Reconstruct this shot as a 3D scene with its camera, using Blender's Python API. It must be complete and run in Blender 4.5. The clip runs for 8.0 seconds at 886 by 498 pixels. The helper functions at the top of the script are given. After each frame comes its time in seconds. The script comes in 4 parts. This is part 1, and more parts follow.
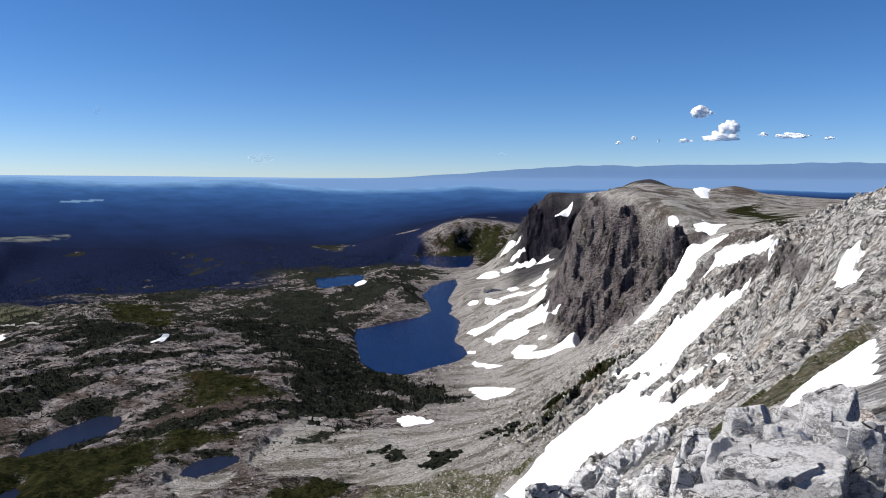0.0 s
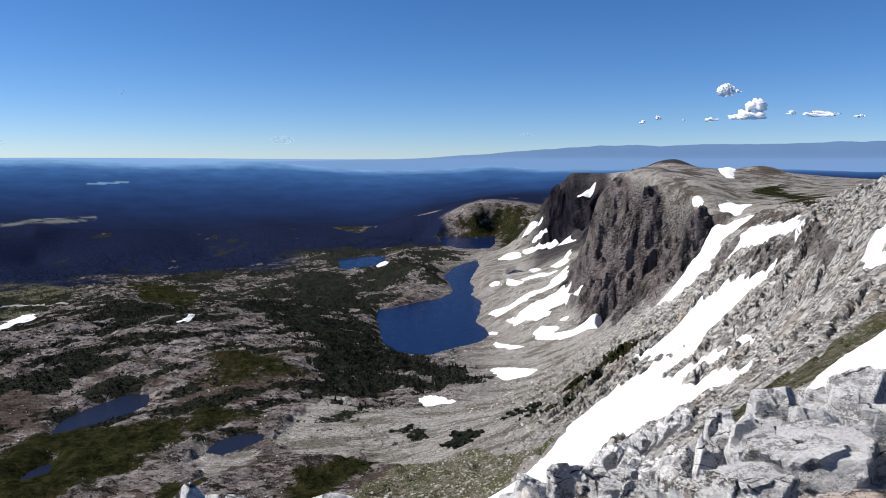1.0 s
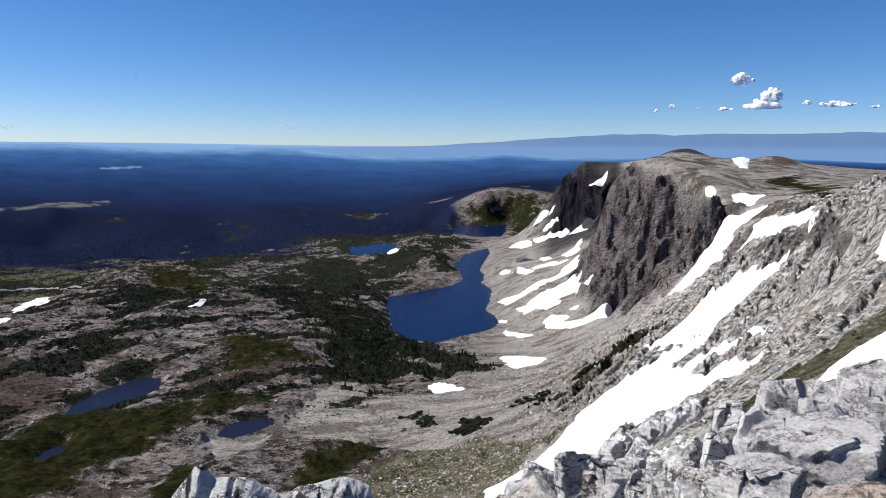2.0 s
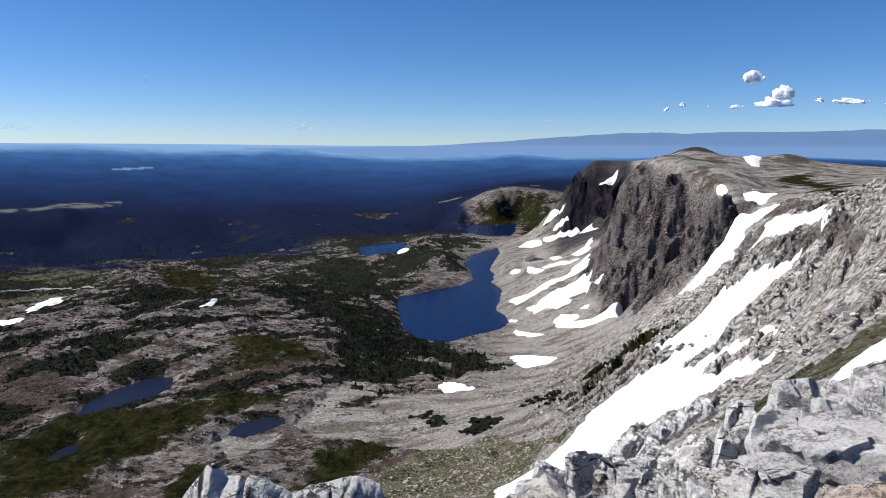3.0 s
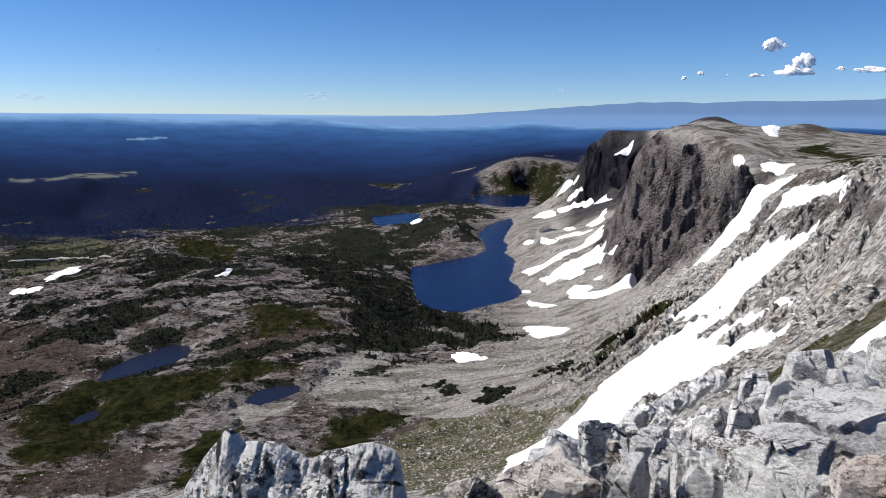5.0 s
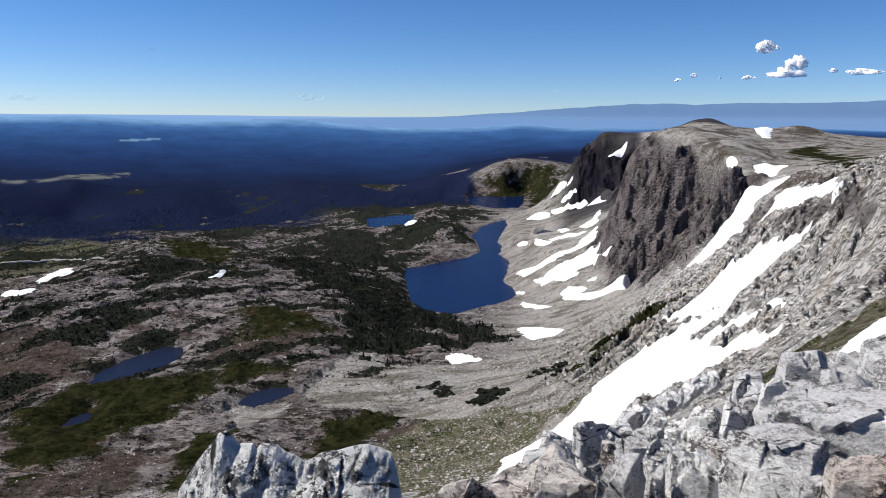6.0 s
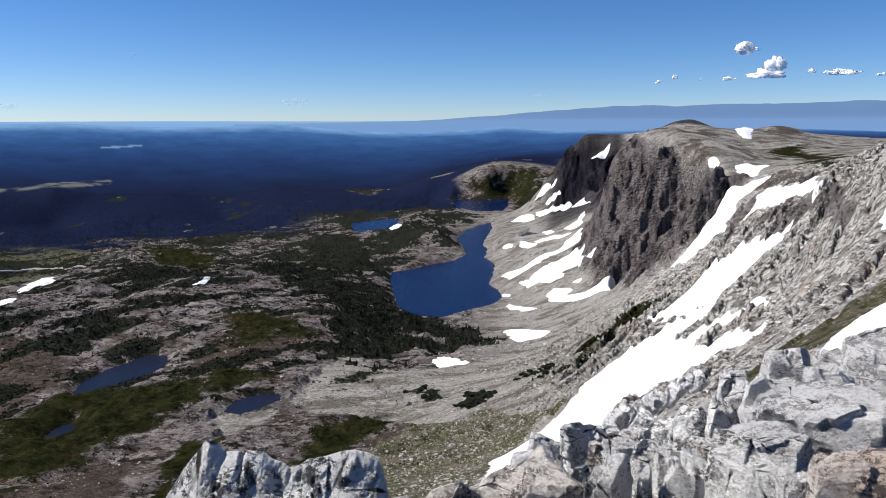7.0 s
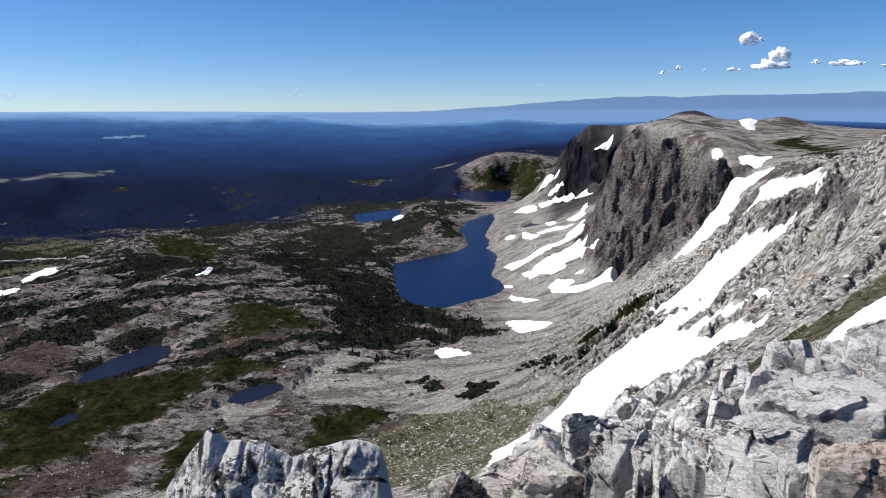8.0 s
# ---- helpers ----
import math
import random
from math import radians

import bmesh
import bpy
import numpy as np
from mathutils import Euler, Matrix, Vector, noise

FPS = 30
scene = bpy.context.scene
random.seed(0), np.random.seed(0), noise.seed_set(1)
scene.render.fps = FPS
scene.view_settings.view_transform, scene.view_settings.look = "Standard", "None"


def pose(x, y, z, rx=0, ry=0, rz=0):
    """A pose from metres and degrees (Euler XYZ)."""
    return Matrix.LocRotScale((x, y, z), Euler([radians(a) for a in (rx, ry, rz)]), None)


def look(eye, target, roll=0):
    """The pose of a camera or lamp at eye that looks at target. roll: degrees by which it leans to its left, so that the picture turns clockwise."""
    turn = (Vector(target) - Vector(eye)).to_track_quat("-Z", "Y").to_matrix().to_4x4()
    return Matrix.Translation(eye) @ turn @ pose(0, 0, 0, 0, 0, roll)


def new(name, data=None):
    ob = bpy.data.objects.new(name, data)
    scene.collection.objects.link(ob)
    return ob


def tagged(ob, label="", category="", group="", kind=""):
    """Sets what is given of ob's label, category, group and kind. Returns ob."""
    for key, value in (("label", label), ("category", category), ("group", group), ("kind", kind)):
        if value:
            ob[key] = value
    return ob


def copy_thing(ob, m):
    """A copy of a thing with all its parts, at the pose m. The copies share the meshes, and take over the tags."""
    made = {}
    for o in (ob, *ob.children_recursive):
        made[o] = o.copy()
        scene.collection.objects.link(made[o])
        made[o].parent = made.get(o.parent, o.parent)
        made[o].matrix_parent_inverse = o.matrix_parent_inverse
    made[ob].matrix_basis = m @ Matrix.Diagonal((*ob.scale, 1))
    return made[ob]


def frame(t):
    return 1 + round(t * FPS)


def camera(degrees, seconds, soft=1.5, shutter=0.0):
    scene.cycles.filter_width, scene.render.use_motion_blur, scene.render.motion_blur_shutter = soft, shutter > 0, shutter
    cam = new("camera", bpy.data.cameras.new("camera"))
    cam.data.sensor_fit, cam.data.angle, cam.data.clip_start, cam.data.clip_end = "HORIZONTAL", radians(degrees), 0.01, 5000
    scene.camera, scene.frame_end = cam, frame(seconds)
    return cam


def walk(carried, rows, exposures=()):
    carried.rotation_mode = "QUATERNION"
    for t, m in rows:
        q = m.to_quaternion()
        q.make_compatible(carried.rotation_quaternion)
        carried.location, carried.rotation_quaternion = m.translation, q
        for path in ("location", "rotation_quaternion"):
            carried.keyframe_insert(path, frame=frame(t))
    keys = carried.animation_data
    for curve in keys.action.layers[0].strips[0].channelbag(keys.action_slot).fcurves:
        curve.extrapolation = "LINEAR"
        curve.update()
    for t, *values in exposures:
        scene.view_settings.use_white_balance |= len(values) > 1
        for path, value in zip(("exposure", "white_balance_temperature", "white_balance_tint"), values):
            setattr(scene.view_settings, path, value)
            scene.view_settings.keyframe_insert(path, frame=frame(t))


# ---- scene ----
# ---- camera ----
cam = camera(64.2, 8.0, soft=1.0)


def aim(yaw, pitch, roll, x=0.0, y=0.0, z=0.0):
    """The view from the summit: turned left, up, and leaning to the right, in degrees; the sway of the eye in metres."""
    return pose(x, y, 1.65 + z, 0, 0, yaw) @ pose(0, 0, 0, pitch) @ pose(0, 0, 0, 0, roll) @ pose(0, 0, 0, 90)


walk(cam, [
    (0.0, aim(-3.02, -5.46, -0.47, 0.012, -0.030, 0.026)), (0.5, aim(-2.16, -6.36, -0.31, 0.012, -0.020, 0.020)),
    (1.0, aim(-1.27, -7.01, -0.24, 0.010, -0.015, 0.018)), (1.5, aim(-0.76, -7.77, -0.74, 0.012, -0.022, 0.020)),
    (1.7, aim(-0.62, -7.90, -0.76, 0.012, -0.023, 0.020)), (2.8, aim(0.22, -8.12, -0.50, 0.011, -0.026, 0.019)),
    (3.0, aim(0.40, -8.06, -0.45, 0.011, -0.027, 0.019)), (3.5, aim(0.64, -8.48, -0.33, 0.009, -0.027, 0.017)),
    (4.0, aim(0.91, -9.52, -0.28, 0.004, -0.016, 0.010)), (4.5, aim(1.19, -9.69, -0.33, 0.002, -0.010, 0.008)),
    (4.7, aim(1.39, -10.05, -0.34, 0.001, -0.008, 0.006)), (5.8, aim(1.50, -10.71, -0.52, -0.008, 0.0, 0.001)),
    (6.0, aim(1.00, -10.34, -0.49, -0.008, 0.0, 0.001)), (6.5, aim(0.14, -10.28, -0.32, -0.007, -0.001, 0.003)),
    (7.0, aim(-0.20, -10.05, 0.08, -0.004, -0.002, 0.003)), (7.5, aim(0.05, -10.30, 0.01, -0.002, -0.003, 0.002)),
    (8.0, aim(0.0, -10.78, 0.0))], exposures=[(0.0, 0.3), (8.0, 0.3)])

# ---- light: a clear high-mountain sky, the sun to the left ----
SUN_AZ, SUN_EL = -82.0, 47.0
world = bpy.data.worlds.new("sky")
scene.world = world
world.use_nodes = True
wn = world.node_tree
sky = wn.nodes.new("ShaderNodeTexSky")
sky.sky_type, sky.sun_disc = "NISHITA", False
sky.sun_elevation, sky.sun_rotation = radians(SUN_EL), radians(SUN_AZ)
sky.altitude, sky.air_density, sky.dust_density, sky.ozone_density = 3400, 1.0, 1.5, 4.0
vivid = wn.nodes.new("ShaderNodeHueSaturation")
vivid.inputs["Saturation"].default_value = 1.18
tint = wn.nodes.new("ShaderNodeMix")
tint.data_type, tint.blend_type = "RGBA", "MULTIPLY"
tint.inputs[0].default_value, tint.inputs[7].default_value = 1.0, (0.96, 0.99, 1.10, 1)
wn.links.new(sky.outputs[0], tint.inputs[6])
wn.links.new(tint.outputs[2], vivid.inputs["Color"])
wn.links.new(vivid.outputs[0], wn.nodes["Background"].inputs[0])
wn.nodes["Background"].inputs[1].default_value = 0.084
sun = new("sun", bpy.data.lights.new("sun", "SUN"))
sun.data.energy, sun.data.angle, sun.data.color = 6.2, radians(0.5), (1.0, 0.95, 0.87)
to_sun = Vector((math.sin(radians(SUN_AZ)) * math.cos(radians(SUN_EL)), math.cos(radians(SUN_AZ)) * math.cos(radians(SUN_EL)),
                 math.sin(radians(SUN_EL))))
sun.matrix_world = look(to_sun * 3000, (0, 0, 0))


# ---- materials ----
class Nodes:
    """Short hand for a node material."""

    def __init__(self, name):
        self.mat = bpy.data.materials.new(name)
        self.mat.use_nodes = True
        self.tree = self.mat.node_tree
        self.bsdf = self.tree.nodes["Principled BSDF"]
        self.pos = self.tree.nodes.new("ShaderNodeNewGeometry").outputs["Position"]

    def add(self, kind, **inputs):
        n = self.tree.nodes.new(kind)
        for k, v in inputs.items():
            self.put(n.inputs[k.replace("_", " ")], v)
        return n

    def put(self, socket, v):
        if isinstance(v, bpy.types.NodeSocket):
            self.tree.links.new(v, socket)
        else:
            socket.default_value = v

    def noise(self, scale, detail=6.0, rough=0.55, vector=None, distortion=0.0):
        n = self.add("ShaderNodeTexNoise", Scale=scale, Detail=detail, Roughness=rough, Distortion=distortion)
        self.put(n.inputs["Vector"], vector or self.pos)
        return n.outputs["Fac"]

    def ramp(self, fac, a, b):
        n = self.add("ShaderNodeMapRange")
        n.interpolation_type = "SMOOTHSTEP"
        for k, v in ((0, fac), (1, a), (2, b)):
            self.put(n.inputs[k], v)
        return n.outputs[0]

    def mix(self, fac, a, b):
        n = self.tree.nodes.new("ShaderNodeMix")
        n.data_type = "RGBA"
        self.put(n.inputs[0], fac)
        self.put(n.inputs[6], a if isinstance(a, bpy.types.NodeSocket) else (*a, 1))
        self.put(n.inputs[7], b if isinstance(b, bpy.types.NodeSocket) else (*b, 1))
        return n.outputs[2]

    def math(self, op, a, b=0.0, clamp=False):
        n = self.tree.nodes.new("ShaderNodeMath")
        n.operation, n.use_clamp = op, clamp
        self.put(n.inputs[0], a)
        self.put(n.inputs[1], b)
        return n.outputs[0]

    def lean(self, turn, scale):
        """Places turned and stretched, for grain that runs one way."""
        n = self.add("ShaderNodeMapping", Vector=self.pos)
        n.inputs["Rotation"].default_value, n.inputs["Scale"].default_value = [radians(a) for a in turn], scale
        return n.outputs[0]

    def cells(self, scale, vector=None):
        """Loose blocks: a value for each, and the distance from its middle."""
        n = self.add("ShaderNodeTexVoronoi", Scale=scale, Randomness=1.0)
        self.put(n.inputs["Vector"], vector or self.pos)
        split = self.add("ShaderNodeSeparateColor", Color=n.outputs["Color"])
        return split.outputs[0], n.outputs["Distance"]

    def attr(self, name):
        n = self.tree.nodes.new("ShaderNodeAttribute")
        n.attribute_name = name
        return n.outputs["Fac"]

    def done(self, colour, rough=0.9, bump=None, strength=0.5, distance=0.1, spec=0.3):
        self.put(self.bsdf.inputs["Base Color"], colour if isinstance(colour, bpy.types.NodeSocket) else (*colour, 1))
        self.put(self.bsdf.inputs["Roughness"], rough)
        self.put(self.bsdf.inputs["Specular IOR Level"], spec)
        if bump is not None:
            b = self.add("ShaderNodeBump", Strength=strength, Distance=distance, Height=bump)
            self.tree.links.new(b.outputs[0], self.bsdf.inputs["Normal"])
        return self.mat


def land_material():
    """Grey quartzite, talus, tundra grass and brown heath, by the masks of the ground sheet."""
    m = Nodes("mountain_land")
    mid, fine = m.noise(0.09, 8, 0.65), m.noise(0.7, 6, 0.7)
    # grain of the tilted beds on the flank, ribs of the walls, loose blocks
    tilt = m.lean((0, 0, -42), (0.38, 1.0, 0.7))
    beds = m.noise(0.16, 9, 0.72, tilt)
    ribs = m.noise(0.085, 10, 0.72, m.lean((0, 0, 73), (1.0, 0.20, 0.13)))
    block, gap = m.cells(0.42, tilt)
    pebble = m.cells(1.1)[0]
    rock = m.mix(m.ramp(beds, 0.38, 0.62), (0.29, 0.28, 0.27), (0.58, 0.565, 0.545))
    rock = m.mix(m.math("MULTIPLY", block, 0.55), rock, (0.62, 0.605, 0.585))
    # shade in the gaps between blocks and in crevice strokes, painted dark
    rock = m.mix(m.math("MULTIPLY", m.ramp(m.math("ADD", gap, m.math("MULTIPLY", m.math("SUBTRACT", fine, 0.5), 0.5)), 0.50, 0.72), 0.7), rock, (0.11, 0.104, 0.10))
    rock = m.mix(m.math("MULTIPLY", m.ramp(m.noise(0.34, 9, 0.75, tilt), 0.505, 0.57), 0.9), rock, (0.060, 0.055, 0.052))
    rock = m.mix(m.math("MULTIPLY", m.ramp(m.noise(0.03, 6, 0.6), 0.52, 0.72), 0.6), rock, (0.33, 0.26, 0.20))
    talus = m.mix(pebble, (0.20, 0.19, 0.182), (0.46, 0.445, 0.425))
    talus = m.mix(m.math("MULTIPLY", m.ramp(mid, 0.45, 0.7), 0.6), talus, (0.26, 0.235, 0.20))
    talus = m.mix(m.math("MULTIPLY", m.ramp(m.noise(0.05, 10, 0.8, tilt), 0.54, 0.64), 0.7), talus, (0.09, 0.083, 0.073))
    heap = m.cells(0.26)[0]
    talus = m.mix(m.math("MULTIPLY", heap, 0.35), talus, (0.13, 0.12, 0.112))
    talus = m.mix(m.math("MULTIPLY", m.ramp(m.noise(0.22, 10, 0.78), 0.52, 0.60), 0.7), talus, (0.085, 0.078, 0.070))
    sweep = m.noise(0.04, 6, 0.65, m.lean((0, 0, -57), (0.32, 1.0, 1.0)))
    talus = m.mix(m.math("MULTIPLY", m.ramp(sweep, 0.50, 0.60), 0.7), talus, (0.085, 0.076, 0.056))
    talus = m.mix(m.math("MULTIPLY", m.ramp(sweep, 0.47, 0.40), 0.5), talus, (0.36, 0.345, 0.325))
    rock = m.mix(m.attr("talus"), rock, talus)
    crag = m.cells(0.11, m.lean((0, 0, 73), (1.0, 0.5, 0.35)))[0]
    # dark rock of the walls; their weak grazing light also lowers this colour
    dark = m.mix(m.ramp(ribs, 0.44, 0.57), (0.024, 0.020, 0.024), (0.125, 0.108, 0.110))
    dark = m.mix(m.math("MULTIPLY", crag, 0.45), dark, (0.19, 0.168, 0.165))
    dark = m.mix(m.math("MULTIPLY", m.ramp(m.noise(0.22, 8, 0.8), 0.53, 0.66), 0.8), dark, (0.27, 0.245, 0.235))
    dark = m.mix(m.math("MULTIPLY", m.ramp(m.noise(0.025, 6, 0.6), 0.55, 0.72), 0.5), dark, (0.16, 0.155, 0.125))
    worn = m.mix(m.ramp(m.noise(0.06, 9, 0.72, m.lean((0, 0, -37), (0.45, 1.0, 1.0))), 0.36, 0.64), (0.050, 0.044, 0.045), (0.28, 0.248, 0.245))
    worn = m.mix(m.math("MULTIPLY", m.ramp(fine, 0.48, 0.66), 0.8), worn, (0.34, 0.31, 0.305))
    worn = m.mix(m.ramp(m.noise(0.11, 10, 0.8, m.lean((0, 0, -37), (0.4, 1.0, 1.0))), 0.50, 0.56), worn, (0.020, 0.018, 0.016))
    worn = m.mix(m.math("MULTIPLY", m.ramp(m.noise(0.014, 7, 0.7), 0.52, 0.64), 0.5), worn, (0.085, 0.062, 0.050))
    rock = m.mix(m.attr("basin"), rock, worn)
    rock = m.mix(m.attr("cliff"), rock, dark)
    # near black stands for the farther wall's shade; also the knolls' dark rock
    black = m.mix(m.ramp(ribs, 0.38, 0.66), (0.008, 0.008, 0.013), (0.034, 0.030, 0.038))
    rock = m.mix(m.attr("wall_shade_knolls"), rock, black)
    grass = m.mix(m.ramp(mid, 0.35, 0.7), (0.009, 0.012, 0.005), (0.034, 0.033, 0.014))
    grass = m.mix(m.math("MULTIPLY", m.ramp(m.noise(0.03, 6, 0.6), 0.55, 0.72), 0.6), grass, (0.060, 0.040, 0.022))
    heath = m.mix(m.ramp(fine, 0.35, 0.7), (0.036, 0.027, 0.023), (0.090, 0.068, 0.055))
    rag = m.math("ADD", m.math("MULTIPLY", m.math("SUBTRACT", m.noise(0.026, 11, 0.72), 0.5), 3.0), m.math("MULTIPLY", m.math("SUBTRACT", fine, 0.5), 0.9))
    g = m.ramp(m.math("ADD", m.attr("grass"), rag), 0.40, 0.62)
    h = m.math("MULTIPLY", m.ramp(m.math("ADD", m.attr("heath"), rag), 0.42, 0.75), 0.85)
    tundra = m.mix(m.ramp(mid, 0.38, 0.62), (0.050, 0.050, 0.026), (0.14, 0.125, 0.088))
    tundra = m.mix(m.math("MULTIPLY", m.ramp(m.noise(0.06, 7, 0.7), 0.47, 0.58), 0.75), tundra, (0.046, 0.055, 0.016))
    tundra = m.mix(m.math("MULTIPLY", m.ramp(m.noise(0.9, 8, 0.75), 0.52, 0.60), 0.7), tundra, (0.33, 0.315, 0.295))
    col = m.mix(h, rock, heath)
    col = m.mix(m.ramp(m.math("ADD", m.attr("tundra"), m.math("MULTIPLY", rag, 0.7)), 0.40, 0.62), col, tundra)
    col = m.mix(g, col, grass)
    wood = m.mix(m.ramp(fine, 0.4, 0.65), (0.009, 0.012, 0.009), (0.028, 0.030, 0.021))
    col = m.mix(m.math("MULTIPLY", 0.95, m.ramp(m.math("ADD", m.attr("wood"), m.math("MULTIPLY", m.math("SUBTRACT", mid, 0.5), 2.0)), 0.4, 0.65)), col, wood)
    # far woods: the blue haze over them is mixed into this colour
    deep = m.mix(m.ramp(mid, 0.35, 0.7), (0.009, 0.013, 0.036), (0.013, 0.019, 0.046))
    col = m.mix(m.attr("hazy_wood"), col, deep)
    relief = m.math("ADD", m.math("MULTIPLY", mid, 2.6), m.math("MULTIPLY", beds, 3.0))
    relief = m.math("ADD", m.math("ADD", relief, fine), m.math("MULTIPLY", gap, -2.2))
    relief = m.math("ADD", relief, m.math("MULTIPLY", m.math("ADD", m.math("MULTIPLY", ribs, 2.5), m.math("MULTIPLY", crag, 2.0)), m.attr("cliff")))
    return m.done(col, 0.92, relief, 1.0, 1.5, 0.0)


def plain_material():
    """Far forest, with miles of blue haze painted as glow, paler towards the horizon."""
    m = Nodes("hazy_far_forest")
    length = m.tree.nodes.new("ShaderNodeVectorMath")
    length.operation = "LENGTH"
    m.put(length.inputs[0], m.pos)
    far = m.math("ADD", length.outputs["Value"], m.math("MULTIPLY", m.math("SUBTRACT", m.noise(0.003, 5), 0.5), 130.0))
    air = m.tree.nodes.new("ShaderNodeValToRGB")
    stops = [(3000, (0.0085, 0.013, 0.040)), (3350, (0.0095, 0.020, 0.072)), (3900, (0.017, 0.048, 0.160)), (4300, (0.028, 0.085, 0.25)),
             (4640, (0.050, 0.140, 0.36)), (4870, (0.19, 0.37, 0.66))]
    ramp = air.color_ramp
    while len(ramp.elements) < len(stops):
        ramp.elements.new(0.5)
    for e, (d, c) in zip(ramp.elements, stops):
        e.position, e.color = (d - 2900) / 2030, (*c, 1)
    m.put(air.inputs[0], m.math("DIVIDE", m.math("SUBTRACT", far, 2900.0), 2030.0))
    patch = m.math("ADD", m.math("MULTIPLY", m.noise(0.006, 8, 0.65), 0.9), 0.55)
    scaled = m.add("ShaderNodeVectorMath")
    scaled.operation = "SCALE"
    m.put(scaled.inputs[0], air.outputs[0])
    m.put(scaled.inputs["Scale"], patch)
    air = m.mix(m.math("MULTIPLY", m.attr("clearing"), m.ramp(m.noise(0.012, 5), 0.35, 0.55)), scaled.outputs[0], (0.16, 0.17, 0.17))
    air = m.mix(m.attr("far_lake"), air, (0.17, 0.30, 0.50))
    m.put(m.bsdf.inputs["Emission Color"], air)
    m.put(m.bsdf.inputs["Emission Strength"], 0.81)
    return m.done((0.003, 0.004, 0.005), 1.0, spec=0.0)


def boulder_material(name, pale, stain, amount, lichen, grain=0.3):
    """Pale bedded quartzite with fine grain, black lichen and rusty stains."""
    m = Nodes(name)
    co = m.pos
    bed = m.add("ShaderNodeMapping", Vector=co)
    bed.inputs["Rotation"].default_value, bed.inputs["Scale"].default_value = (radians(14), radians(-22), 0.5), (0.75, 0.9, 1.5)
    bed = bed.outputs[0]
    mid, fine, grit = m.noise(3.2, 10, 0.78, bed), m.noise(17.0, 8, 0.8, bed), m.noise(60.0, 5, 0.75, co)
    col = m.mix(m.ramp(mid, 0.38, 0.60), tuple(c * (1 - 0.5 * grain) for c in pale), pale)
    col = m.mix(m.math("MULTIPLY", m.ramp(fine, 0.50, 0.60), grain), col, tuple(c * 0.42 for c in pale))
    col = m.mix(m.math("MULTIPLY", m.ramp(m.noise(1.3, 6, 0.65, co), 0.48, 0.66), amount), col, stain)
    where = m.ramp(m.noise(2.6, 6, 0.7, co), 0.42, 0.56)
    spots = m.math("MAXIMUM", m.ramp(m.noise(11.0, 9, 0.75, co), 0.51, 0.53), m.ramp(m.noise(27.0, 7, 0.7, bed), 0.52, 0.56))
    col = m.mix(m.math("MULTIPLY", m.math("MULTIPLY", where, spots), lichen), col, (0.030, 0.029, 0.030))
    col = m.mix(m.math("MULTIPLY", m.ramp(m.noise(30.0, 8, 0.8, bed), 0.52, 0.57), grain), col, (0.075, 0.052, 0.052))
    col = m.mix(m.math("MULTIPLY", m.ramp(grit, 0.5, 0.7), 0.2), col, tuple(c * 0.5 for c in pale))
    crack = m.add("ShaderNodeTexVoronoi", Scale=1.7, Randomness=1.0)
    crack.feature = "DISTANCE_TO_EDGE"
    m.put(crack.inputs["Vector"], bed)
    wob = m.math("ADD", crack.outputs["Distance"], m.math("MULTIPLY", m.math("SUBTRACT", m.noise(6.0, 6, 0.7, co), 0.5), 0.10))
    split = m.math("MAXIMUM", m.ramp(wob, 0.0, 0.018), m.ramp(m.noise(1.2, 3, 0.5, co), 0.54, 0.48))
    col = m.mix(split, (0.030, 0.028, 0.028), col)
    block = m.cells(5.5, bed)[0]
    bump = m.math("ADD", m.math("MULTIPLY", mid, 1.6), m.math("MULTIPLY", fine, 1.0))
    bump = m.math("ADD", m.math("ADD", bump, m.math("MULTIPLY", grit, 0.10)), m.math("MULTIPLY", block, 0.30))
    bump = m.math("ADD", bump, m.math("MULTIPLY", split, 0.35))
    return m.done(col, 0.88, bump, 1.0, 0.06, 0.2)


def scree_material():
    """Loose blocks, each its own grey."""
    m = Nodes("scree_blocks")
    isl = m.tree.nodes.new("ShaderNodeNewGeometry").outputs["Random Per Island"]
    col = m.mix(isl, (0.14, 0.132, 0.126), (0.46, 0.445, 0.43))
    col = m.mix(m.math("MULTIPLY", m.ramp(m.noise(0.03, 5, 0.6), 0.45, 0.7), 0.5), col, (0.34, 0.28, 0.23))
    col = m.mix(m.ramp(m.noise(0.5, 8, 0.75), 0.5, 0.6), col, (0.075, 0.07, 0.066))
    return m.done(col, 0.9, m.noise(1.5, 6), 0.6, 0.3, 0.2)


def leaf_material(name, a, b):
    m = Nodes(name)
    isl = m.tree.nodes.new("ShaderNodeNewGeometry").outputs["Random Per Island"]
    return m.done(m.mix(isl, a, b), 0.8, m.noise(3.0, 4), 0.6, 0.3, 0.0)


def plain_surface(name, a, b, scale=0.5, rough=0.9):
    m = Nodes(name)
    return m.done(m.mix(m.ramp(m.noise(scale, 6), 0.35, 0.68), a, b), rough, m.noise(scale * 6, 4), 0.3, 0.1, 0.2)


def snow_material():
    m = Nodes("old_snow")
    col = m.mix(m.ramp(m.noise(0.05, 6), 0.3, 0.75), (0.80, 0.82, 0.86), (0.90, 0.90, 0.90))
    return m.done(col, 0.6, m.noise(0.25, 5), 0.35, 1.0, 0.3)


